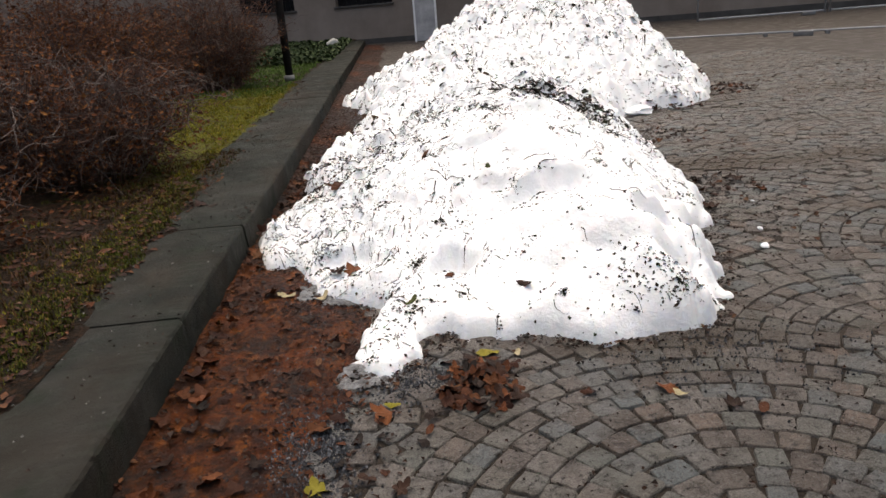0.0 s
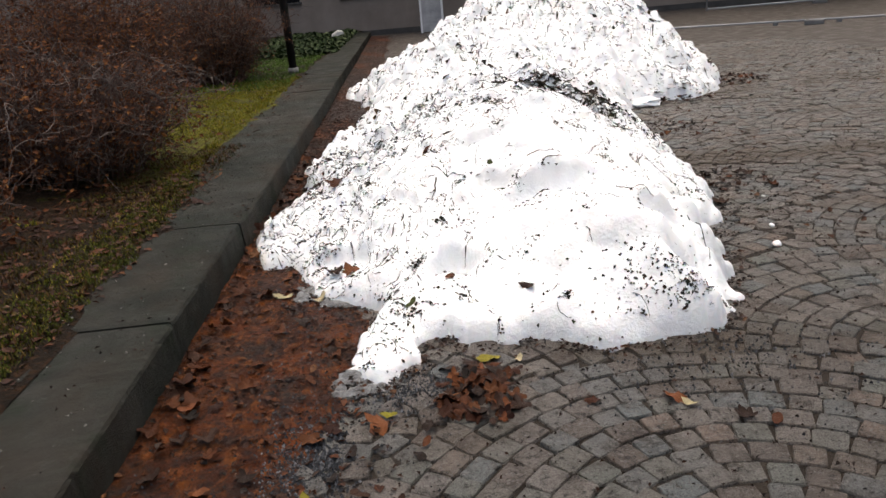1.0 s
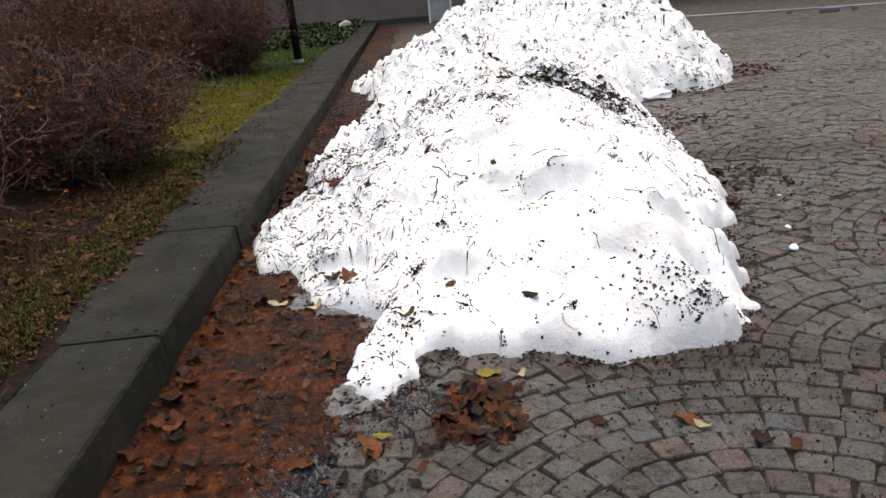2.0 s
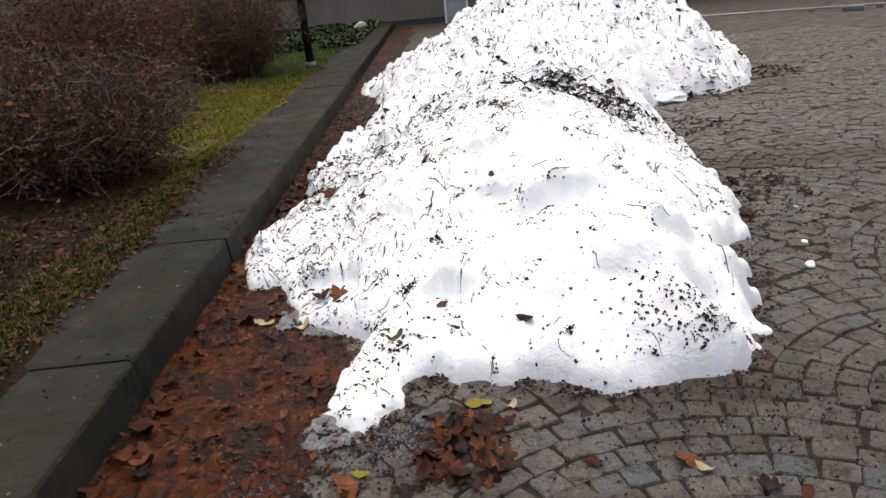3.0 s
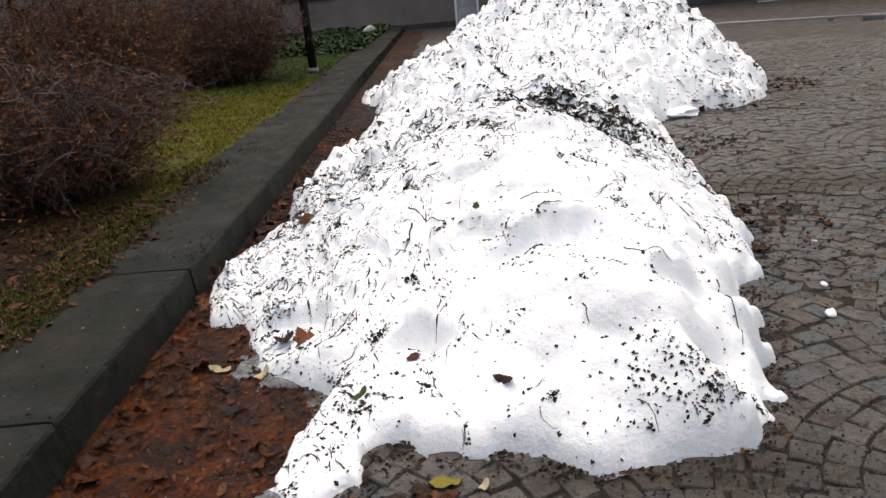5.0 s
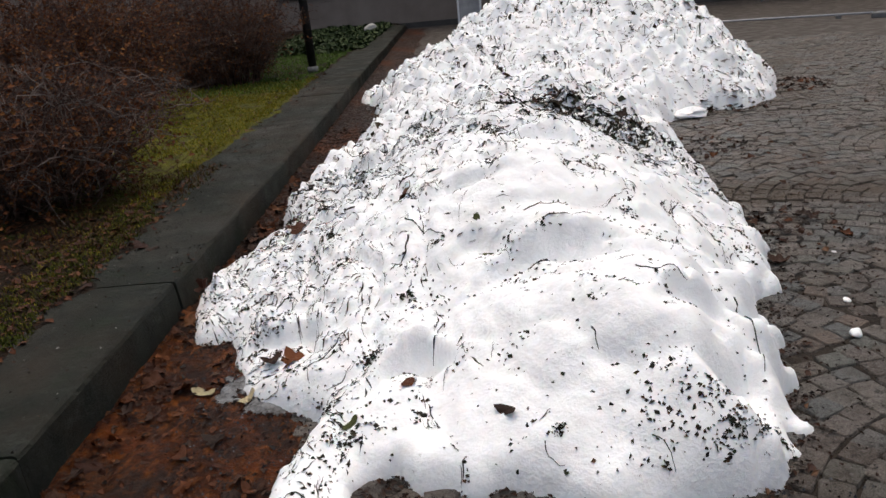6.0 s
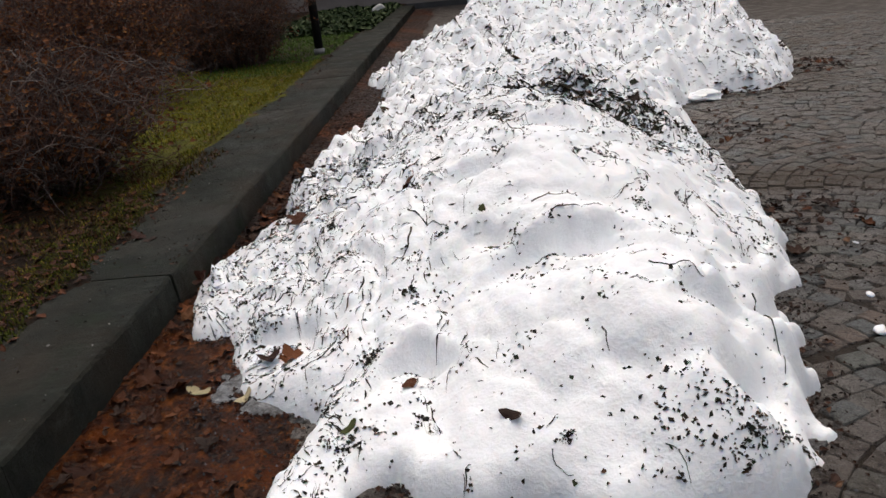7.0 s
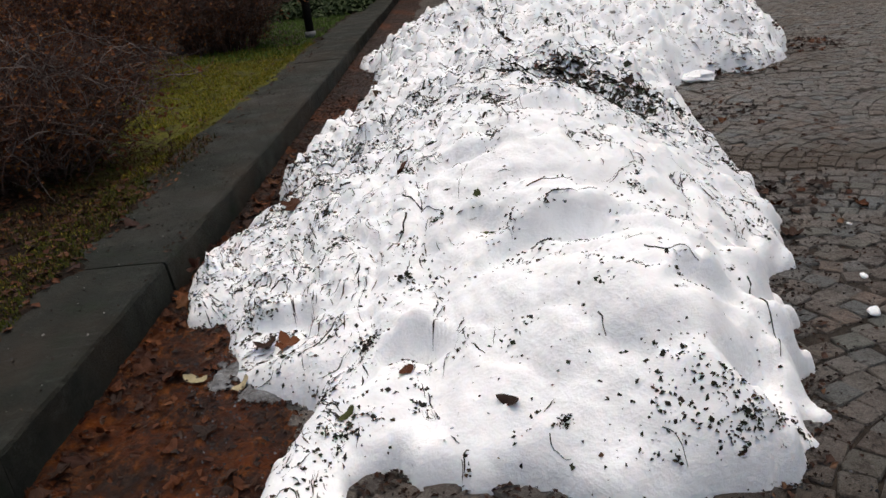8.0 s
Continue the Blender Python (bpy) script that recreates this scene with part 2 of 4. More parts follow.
MOUNDS = [(0.3, 2.55, 0.3, 0.002), (0.85, 2.5, 0.3, 0.324), (-0.1, 2.9, 0.3, 0.011), (0.4, 3.1, 0.4, 0.189), (0.95, 3.12, 0.3, 0.085), (-0.3, 3.5, 0.4, 0.01), (0.4, 3.8, 0.5, 0.314), (1.0, 3.8, 0.4, 0.132), (0.0, 4.6, 0.6, 0.039), (0.9, 4.8, 0.6, 0.308), (0.2, 5.7, 0.6, 0.105), (1.1, 5.8, 0.6, 0.206), (0.4, 7.2, 0.7, 0.352), (1.3, 7.0, 0.6, -0.03), (2.1, 7.0, 0.6, 0.35), (1.3, 8.1, 0.7, 0.683), (2.2, 8.2, 0.6, 0.452), (1.2, 9.2, 0.7, 0.391)]


def inside(x, y):
    """Signed distance to the snow's outline, positive on the snow."""
    best, hit = 1e9, False
    ax, ay = OUTLINE[-1]
    for bx, by in OUTLINE:
        dx, dy = bx - ax, by - ay
        t = max(0.0, min(1.0, ((x - ax) * dx + (y - ay) * dy) / (dx * dx + dy * dy)))
        d = (x - ax - t * dx) ** 2 + (y - ay - t * dy) ** 2
        if d < best:
            best = d
        if (ay > y) != (by > y) and x < ax + (y - ay) * dx / dy:
            hit = not hit
        ax, ay = bx, by
    return math.sqrt(best) * (1 if hit else -1)


def crease(x, y):
    """Nought along the cracks between slumped lumps, one on the lumps."""
    w = 0.09 * n3(2.2 * x, 2.2 * y, 15)
    return min(1.0, abs(n3(4.6 * (x + w), 4.6 * (y - w), 5)) * 3.2)


def snow_height(x, y):
    far = min(1.0, max(0.0, (y - 3.4) / 1.2))
    d = inside(x + 0.02 * n3(9 * x, 9 * y, 3), y + 0.02 * n3(9 * x, 9 * y, 7))
    if x > 0.85 and y < 4.4:
        d += 0.06 * abs(n3(6.5 * x, 6.5 * y, 37)) + 0.045 * n3(15 * x, 15 * y, 38) - 0.016
    # the thin ragged tongue beside the mulch
    toe = math.exp(-((x + 0.08) / 0.14) ** 2 - ((y - 2.22) / 0.20) ** 2)
    d += toe * (0.05 * n3(13 * x, 13 * y, 39) + 0.03 * n3(31 * x, 31 * y, 42))
    d += (0.022 + 0.05 * far) * n3(5 * x, 5 * y, 1) + 0.020 * n3(11 * x, 11 * y, 2) + 0.008 * n3(23 * x, 23 * y, 2)
    if x < 0.0 and y > 3.4:
        d += 0.09 * min(1.0, (y - 3.4) * 2) * (n3(6 * x, 6 * y, 16) + 0.5 * n3(15 * x, 15 * y, 17))
    if d <= -0.012:
        return -0.03
    h = (1 - 0.85 * toe) * sum(a * math.exp(-((x - cx) ** 2 + (y - cy) ** 2) / (2 * s * s)) for cx, cy, s, a in MOUNDS)
    h *= 1 - 0.6 * math.exp(-((x + 0.26) / 0.13) ** 2 - ((y - 2.80) / 0.13) ** 2)
    e = max(d, 0.0)
    lip = (0.070 - 0.042 * toe) * (1 - math.exp(-(d + 0.012) / 0.024))
    z = max(h, 0.02) * (1 - math.exp(-e / 0.22)) + lip
    full = (1 - math.exp(-e / 0.12)) * (1 - 0.6 * toe)
    # slumped blocks and hollows
    left = max(0.0, min(1.0, (0.25 - x) / 0.4))
    z += full * (0.034 * n3(2.6 * x, 2.6 * y, 4) + (0.024 + 0.012 * left) * crease(x, y) + (0.007 + 0.012 * left) * min(1.0, abs(n3(13 * x, 13 * y, 6)) * 3.0) - 0.02)
    # melted cups with a sharper upper rim
    centre = noise.voronoi(Vector((3.4 * x + 0.3 * n3(3 * x, 3 * y, 29), 3.4 * y, 0.5)))[1]
    u, w = 3.4 * x - centre[0].x, 3.4 * y - centre[0].y
    z -= full * 0.030 * max(0.0, n3(centre[0].x * 2.1, centre[0].y * 2.1, 30) + 0.25) * max(0.0, 1 - 3.2 * (u * u + w * w)) * (1 + 1.2 * w)
    z += (0.35 + 0.65 * full) * ((0.005 + 0.006 * max(0.0, min(1.0, (0.2 - x) / 0.4))) * n3(33 * x, 33 * y, 8) + 0.0025 * n3(70 * x, 70 * y, 9))
    # thin melt ledges, one above the other
    q = 16 * z + 0.9 * n3(3.5 * x, 3.5 * y, 53) + 0.35 * n3(11 * x, 11 * y, 54)
    q -= math.floor(q)
    k = min(1.0, q / 0.22)
    z += full * (0.006 + 0.016 * max(left, far)) * (k * k * (3 - 2 * k) - q)
    # clods of the far heap
    if far > 0:
        z += far * full * (0.10 * min(1.0, abs(n3(3.2 * x, 3.2 * y, 11)) * 2.6) + 0.05 * min(1.0, abs(n3(8 * x, 8 * y, 12)) * 2.6) + 0.034 * n3(19 * x, 19 * y, 13) - 0.05)
    # slumped steps: the snow has broken away in front of them
    for cx, half, cy, drop, reach in ((0.15, 0.075, 2.70, 0.13, 0.05), (0.57, 0.19, 2.925, 0.11, 0.14), (-0.28, 0.16, 2.96, 0.06, 0.12), (0.30, 0.16, 3.32, 0.05, 0.2), (0.86, 0.10, 2.62, 0.05, 0.12), (0.72, 0.07, 2.95, 0.06, 0.07), (0.34, 0.07, 3.03, 0.05, 0.06), (0.62, 0.10, 3.62, 0.07, 0.10)):
        u = (x - cx) / half
        if abs(u) < 2.2:
            f = cy - 0.05 * u * u + 0.02 * n3(14 * x, 14 * y, 18) - y
            if f <= 0:
                z += 0.22 * drop * math.exp(-u * u) * math.exp(f / 0.05)
            else:
                k = min(1.0, f / 0.04)
                z -= drop * math.exp(-u * u) * k * k * (3 - 2 * k) * math.exp(-max(0.0, f - 0.04) / reach) - 0.22 * drop * math.exp(-u * u) * math.exp(-f / 0.02)
    # a hollowed corner with a raised rim
    z -= 0.19 * math.exp(-(((x - 0.91) / 0.075) ** 2 + ((y - 2.37) / 0.075) ** 2))
    z += 0.07 * math.exp(-(((x - 0.985 - 0.25 * (y - 2.45)) / 0.03) ** 2 + ((y - 2.47) / 0.15) ** 2)) * full
    # a ragged lump at the tip towards the kerb
    if e > 0:
        z += (0.045 + 0.05 * n3(24 * x, 24 * y, 27) + 0.03 * n3(55 * x, 55 * y, 28)) * math.exp(-(((x + 0.57) / 0.08) ** 2 + ((y - 3.37) / 0.10) ** 2))
    z = max(z, lip * 0.8)
    # dirt-filled dip between the heaps
    z -= 0.06 * math.exp(-(((x - 0.88) / 0.3) ** 2 + ((y - 3.90) / 0.14) ** 2))
    return z


def snow_mesh(name, x0, x1, y0, y1, step):
    nx, ny = int((x1 - x0) / step) + 1, int((y1 - y0) / step) + 1
    verts, faces, keep = [], [], {}
    zs = {}
    for j in range(ny):
        for i in range(nx):
            zs[i, j] = snow_height(x0 + i * step, y0 + j * step)
    for j in range(ny - 1):
        for i in range(nx - 1):
            q = ((i, j), (i + 1, j), (i + 1, j + 1), (i, j + 1))
            if max(zs[k] for k in q) > -0.02:
                for k in q:
                    if k not in keep:
                        keep[k] = len(verts)
                        verts.append((x0 + k[0] * step, y0 + k[1] * step, zs[k]))
                faces.append(tuple(keep[k] for k in q))
    return mesh_of(name, verts, faces, SNOW, True)


# ---- ground ----
def far_sheet(name, x0, y0, x1, y1, z, material):
    return tagged(new(name, mesh_of(name, [(x0, y0, z), (x1, y0, z), (x1, y1, z), (x0, y1, z)], [(0, 1, 2, 3)], material)), kind="structure")


ground = tagged(far_sheet("ground", -400, -400, 400, 400, -0.009, JOINT), "dark wet grit under and between the paving", "ground")
road = tagged(far_sheet("road", -0.7, 10.6, 60, 60, -0.004, ASPHALT), "wet grey-brown paved yard in front of the building", "road")
road_back = tagged(far_sheet("road", -0.7, -40, 5.2, -2.6, -0.004, ASPHALT), "wet grey-brown paved yard beyond the setts", "road")
road_side = tagged(far_sheet("road", 5.2, -40, 60, 10.6, -0.004, ASPHALT), "wet grey-brown paved yard beside the setts", "road")

# ---- lawn behind the kerb ----
KERB_X0, KERB_X1, KERB_Z = -1.25, -0.70, 0.172


def kerb_edge(y):
    """Where the soil overlaps the back of the kerb: more of it near the bend of the path."""
    u = max(0.0, min(1.0, (y - 3.5) / 1.3))
    return -1.06 - 0.15 * u * u * (3 - 2 * u)


def lawn_height(x, y):
    if x > -1.3:
        return KERB_Z + 0.004 - (x - kerb_edge(y) + 0.03) * 0.10 + 0.010 * n3(5 * x, 5 * y, 23) + 0.008 * n3(17 * x, 17 * y, 24)
    return 0.155 + 0.02 * n3(1.5 * x, 1.5 * y, 20) + 0.010 * n3(6 * x, 6 * y, 21) + 0.006 * n3(18 * x, 18 * y, 22) + 0.05 * min(1, max(0, -1.3 - x) / 2)


def lawn():
    xs = [-0.98 - 0.02 * i for i in range(10)] + [-1.18 - 0.02 * i for i in range(6)] + [-1.3 - 0.05 * i for i in range(57)] + [-4.2 - 0.4 * i for i in range(30)]
    ys = [-6.6 + 0.4 * i for i in range(17)] + [0.2 + 0.06 * i for i in range(160)] + [9.9 + 0.4 * i for i in range(32)]
    v = [(x, y, lawn_height(x, y)) for y in ys for x in xs]
    n = len(xs)
    f = [(j * n + i, j * n + n + i, j * n + n + i + 1, j * n + i + 1) for j in range(len(ys) - 1) for i in range(n - 1)]
    m = Mat("lawn_soil", spec=0.08).world_co()
    soil = m.mix(m.noise(9, 6, 0.7), (0.008, 0.006, 0.004), (0.022, 0.014, 0.008))
    soil = m.mix(m.noise(40, 5, 0.7, 0.5, 0.65), soil, (0.05, 0.024, 0.010))
    green = m.mix(m.noise(7, 5), (0.13, 0.125, 0.010), (0.055, 0.060, 0.010))
    green = m.mix(m.noise(35, 6, 0.75, 0.5, 0.68), green, (0.06, 0.04, 0.016))
    xyz = m.node("ShaderNodeSeparateXYZ")
    m.link(m.co, xyz.inputs[0])
    y = m.node("ShaderNodeMapRange", From_Min=4.3, From_Max=5.1)
    m.link(xyz.outputs["Y"], y.inputs["Value"])
    x = m.node("ShaderNodeMapRange", From_Min=-3.2, From_Max=-2.4)
    m.link(xyz.outputs["X"], x.inputs["Value"])
    yy = m.node("ShaderNodeMapRange", From_Min=9.5, From_Max=8.0)
    m.link(xyz.outputs["Y"], yy.inputs["Value"])
    fac = m.math("MULTIPLY", m.math("MULTIPLY", m.math("MULTIPLY", y.outputs["Result"], yy.outputs["Result"]), x.outputs["Result"]), m.noise(3, 4, 0.6, 0.15, 0.4))
    return tagged(new("lawn", mesh_of("lawn", v, f, m.done(m.mix(fac, soil, green), None, m.noise(60, 6, 0.7), 0.8, 0.012), True)),
                  "mossy yellow-green lawn and bare brown soil behind the kerb", "lawn", kind="structure")


lawn()


# ---- kerb of concrete slabs ----
def kerb():
    base = tagged(new("kerb"), "long kerb of wet grey-green concrete slabs beside the snow", "kerb", kind="structure")
    rng = random.Random(5)
    cuts = [-6.6, -5.0, -3.6, -2.2, -0.72, 0.28, 1.28, 2.28, 3.29, 6.46, 8.0, 9.6, 11.2, 12.8, 14.4, 16.0, 17.6, 19.2, 20.6]
    for y0, y1 in zip(cuts, cuts[1:]):
        dz, dx = rng.uniform(-0.003, 0.003), rng.uniform(-0.004, 0.004)
        if y0 == 1.28:
            dz, dx = -0.006, -0.002
        elif y0 == 2.28:
            dz, dx = -0.002, -0.004
        elif y0 == 3.29:
            dz, dx = 0.0, 0.003
        profile = [(KERB_X0, -0.05), (KERB_X1, -0.05), (KERB_X1, 0.06), (KERB_X1, KERB_Z - 0.014), (KERB_X1 - 0.005, KERB_Z - 0.004), (KERB_X1 - 0.014, KERB_Z), (KERB_X1 - 0.15, KERB_Z), (KERB_X0, KERB_Z)]
        n, rows = len(profile), 48
        verts = []
        for i in range(rows + 1):
            y = y0 + 0.002 + (y1 - y0 - 0.004) * i / rows
            end = 0.003 if i in (0, rows) else 0.0
            for k, (x, z) in enumerate(profile):
                wear = 0.010 * max(0.0, n3(11, y * 9, 5) - 0.15) + 0.003 * n3(4, y * 30, k) if k in (3, 4, 5) else 0.0
                rough = 0.004 * n3(3, y * 6, z * 9) if k in (1, 2, 3, 4) else 0.0
                verts.append((x + dx + rough - wear - (end if k in (3, 4) else 0), y, z + dz - wear - (end if k >= 4 else 0)))
        faces = [(i * n + k, i * n + (k + 1) % n, (i + 1) * n + (k + 1) % n, (i + 1) * n + k) for i in range(rows) for k in range(n)]
        faces += [tuple(range(n))[::-1], tuple(range(rows * n, rows * n + n))]
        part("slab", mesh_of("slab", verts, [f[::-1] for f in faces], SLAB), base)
    return base


kerb()


# ---- strip of wet leaf mulch along the kerb ----
def mulch_height(x, y):
    edge = -0.17 + 0.10 * n3(0.9 * y, 0.3, 31) + 0.06 * n3(4 * x, 4 * y, 32) + 0.05 * n3(11 * x, 11 * y, 33)
    edge += 0.16 * math.exp(-((y - 2.35) / 0.35) ** 2) - 0.08 * max(0.0, min(1.0, (1.6 - y)))
    k = max(0.0, min(1.0, (edge - x) / 0.22))
    return -0.012 + 0.032 * k + 0.03 * max(0.0, (-0.58 - x) / 0.12) * 0.6 + k * (0.009 * n3(8 * x, 8 * y, 34) + 0.005 * n3(24 * x, 24 * y, 35) + 0.003 * n3(60 * x, 60 * y, 36))


def mulch():
    xs = [-0.712 + 0.016 * i for i in range(58)]
    ys = [-6.6 + 0.1 * i for i in range(69)] + [0.3 + 0.018 * i for i in range(300)] + [5.7 + 0.1 * i for i in range(46)] + [10.3 + 0.3 * i for i in range(36)]
    v = [(x, y, mulch_height(x, y)) for y in ys for x in xs]
    n = len(xs)
    f = [(j * n + i, j * n + i + 1, j * n + n + i + 1, j * n + n + i) for j in range(len(ys) - 1) for i in range(n - 1)]
    return tagged(new("mulch_strip", mesh_of("mulch_strip", v, f, MULCH, True)), "rust-brown wet leaf mulch along the kerb", "mulch", kind="stuff")


mulch()

# ---- snow heap ----
heap = tagged(new("snow_mound", snow_mesh("snow_mound", -0.82, 1.72, 1.9, 4.6, 0.0105)),
              "old white snow heap with dark crumbs, melting on setts", "snow heap")
far_heap = tagged(new("snow_mound", snow_mesh("snow_mound", -0.85, 3.4, 4.6, 10.4, 0.021)),
                  "taller dirty snow heap full of lumps and dark blotches", "snow heap")


def slush(cx, cy, rx, ry):
    """A thin grey film of half-melted snow."""
    xs, ys = [cx - rx + 0.005 * i for i in range(int(2 * rx / 0.005))], [cy - ry + 0.005 * i for i in range(int(2 * ry / 0.005))]
    v, f, keep = [], [], {}
    z = {}
    for j, y in enumerate(ys):
        for i, x in enumerate(xs):
            r = ((x - cx) / rx) ** 2 + ((y - cy) / ry) ** 2
            z[i, j] = 0.016 * (1 - r) + 0.012 * n3(16 * x, 16 * y, 50) + 0.010 * n3(45 * x, 45 * y, 51)
    for j in range(len(ys) - 1):
        for i in range(len(xs) - 1):
            q = ((i, j), (i + 1, j), (i + 1, j + 1), (i, j + 1))
            if min(z[k] for k in q) > 0.006:
                for k in q:
                    if k not in keep:
                        keep[k] = len(v)
                        v.append((xs[k[0]], ys[k[1]], max(0.0, mulch_height(xs[k[0]], ys[k[1]])) + z[k] - 0.006))
                f.append(tuple(keep[k] for k in q))
    m = Mat("grey_slush", rough=0.4, spec=0.4).world_co()
    mat = m.done(m.mix(m.noise(30, 6, 0.75, 0.4, 0.6), (0.20, 0.205, 0.21), (0.05, 0.045, 0.042)), None, m.noise(80, 6), 0.6, 0.006)
    return tagged(new("slush_patch", mesh_of("slush_patch", v, f, mat, True)), "grey half-melted slush at the edge of the snow", "slush", "slush patches")


slush(-0.24, 2.72, 0.15, 0.12)
slush(-0.14, 2.10, 0.12, 0.11)
slush(-0.33, 2.80, 0.12, 0.16)


# ---- building ----
def building():
    b = new("building")
    b.matrix_world = Matrix.Translation((0.1, 21.75, 0)) @ Matrix.Rotation(math.atan(-0.28), 4, "Z")
    tagged(b, "grey-beige plastered building with barred basement windows", "building")
    # openings of the ground floor: x range, and their height
    wins = [(-4.6, -2.85), (-1.62, 0.02), (2.2, 3.9), (5.6, 7.3), (9.0, 10.7), (12.4, 14.1)]
    z0, z1, top = 1.06, 2.3, 7.5
    part("wall", bm_mesh("wall", box_bm(-16, 0, 0.0, 24, 0.5, z0), RENDERWALL), b)
    part("wall", bm_mesh("wall", box_bm(-16, 0, z1, 24, 0.5, top), RENDERWALL), b)
    xs = [-16] + [v for w in wins for v in w] + [24]
    for x0, x1 in zip(xs[::2], xs[1::2]):
        part("wall", bm_mesh("wall", box_bm(x0, 0, z0, x1, 0.5, z1), RENDERWALL), b)
    part("plinth", bm_mesh("plinth", box_bm(-16, -0.03, -0.02, 24, -0.002, 0.14, 0.006), PLINTH), b, "dark damp strip at the foot of the wall")
    part("roof", bm_mesh("roof", box_bm(-16.4, -0.5, top, 24.4, 8, top + 0.3), PLINTH), b)
    for x0, x1 in wins:
        w = part("window", bm_mesh("window", box_bm(x0, 0.22, z0, x1, 0.27, z1), GLASS), b, "dark barred basement window")
        part("sill", bm_mesh("sill", box_bm(x0 - 0.05, -0.05, z0 - 0.05, x1 + 0.05, 0.21, z0 - 0.002, 0.008), PLINTH), w)
        n = int((x1 - x0) / 0.14)
        for k in range(1, n):
            x = x0 + (x1 - x0) * k / n
            part("bar", tube_mesh("bar", [(x, 0.08, z0 + 0.002), (x, 0.08, z1 - 0.002)], 0.01, BLACK, 6), w)
    return b


building()


# ---- lamp post ----
def lamp_post(x, y, z):
    p = new("street_lamp")
    p.location = (x, y, z)
    tagged(p, "black painted steel lamp post standing in the lawn", "lamp post")
    part("base_plate", tube_mesh("base_plate", [(0, 0, -0.06), (0, 0, 0.015)], 0.068, BLOCK, 20), p, "pale concrete collar")
    part("pole", tube_mesh("pole", [(0, 0, 0.021), (0, 0, 3.6)], 0.052, BLACK, 20), p)
    part("lantern", tube_mesh("lantern", [(0, 0, 3.6), (0, 0, 3.95)], 0.16, BLACK, 20), p)
    return p


lamp_post(-1.40, 10.45, 0.21)


# ---- mobile fence panels ----
def fence_panel(x0, y0, x1, y1, rail, r=0.02):
    f = new("site_barrier")
    a = math.atan2(y1 - y0, x1 - x0)
    f.matrix_world = Matrix.Translation((x0, y0, 0)) @ Matrix.Rotation(a, 4, "Z")
    w = math.hypot(x1 - x0, y1 - y0)
    tagged(f, "galvanised mobile fence panel on concrete feet", "fence", "site fence panels")
    for x in (0.03, w - 0.03):
        part("post", tube_mesh("post", [(x, 0, 0.03), (x, 0, 2.0)], r, STEEL), f)
    for z in (rail, 1.96):
        part("rail", tube_mesh("rail", [(0.05, 0, z), (w - 0.05, 0, z)], r, STEEL), f)
    return f


def fence_foot(x, y, a):
    ft = tagged(new("concrete_block", bm_mesh("concrete_block", box_bm(-0.14, -0.09, -0.004, 0.14, 0.09, 0.07, 0.015), BLOCK)), "concrete fence foot on the wet yard", "fence foot", "site fence feet")
    ft.matrix_world = pose(x, y, 0, 0, 0, a)
    return ft


fence_panel(6.97, 17.5, 9.68, 16.9, 0.07)
fence_panel(9.72, 16.89, 12.6, 16.2, 0.07)
fence_foot(9.3, 16.95, -13)


def ground_rail(x0, y0, x1, y1):
    """A thin pale rail lying low on small blocks."""
    f = tagged(new("barrier_rail"), "thin pale metal rail lying low across the yard", "rail", "ground rails")
    part("rail", tube_mesh("rail", [(x0, y0, 0.055), (x1, y1, 0.055)], 0.016, STEEL), f)
    for u in (0.12, 0.88):
        x, y = x0 + u * (x1 - x0), y0 + u * (y1 - y0)
        part("support", bm_mesh("support", box_bm(x - 0.03, y - 0.03, -0.004, x + 0.03, y + 0.03, 0.042, 0.004), BLOCK), f)


ground_rail(3.3, 13.95, 6.42, 12.1)
ground_rail(6.46, 12.08, 9.5, 10.3)
fence_foot(6.45, 11.9, -28)


# ---- white sheeted panel by the wall ----
def sheeted_panel():
    p = new("sheeted_panel")
    p.matrix_world = pose(0.62, 20.6, -0.004, -4, 0, -12)
    tagged(p, "upright panel wrapped in white plastic sheet near the wall", "panel")
    bm = box_bm(0, 0, 0.02, 0.62, 0.08, 2.0, 0.02)
    part("sheet", bm_mesh("sheet", bm, SHEET), p)
    for x in (0.005, 0.57):
        part("edge_strip", bm_mesh("edge_strip", box_bm(x, -0.02, 0.0, x + 0.05, -0.002, 2.02, 0.006), plain("white_strip", (0.75, 0.75, 0.76), (0.8, 0.8, 0.8))), p, "white edge strip")
    return p


sheeted_panel()


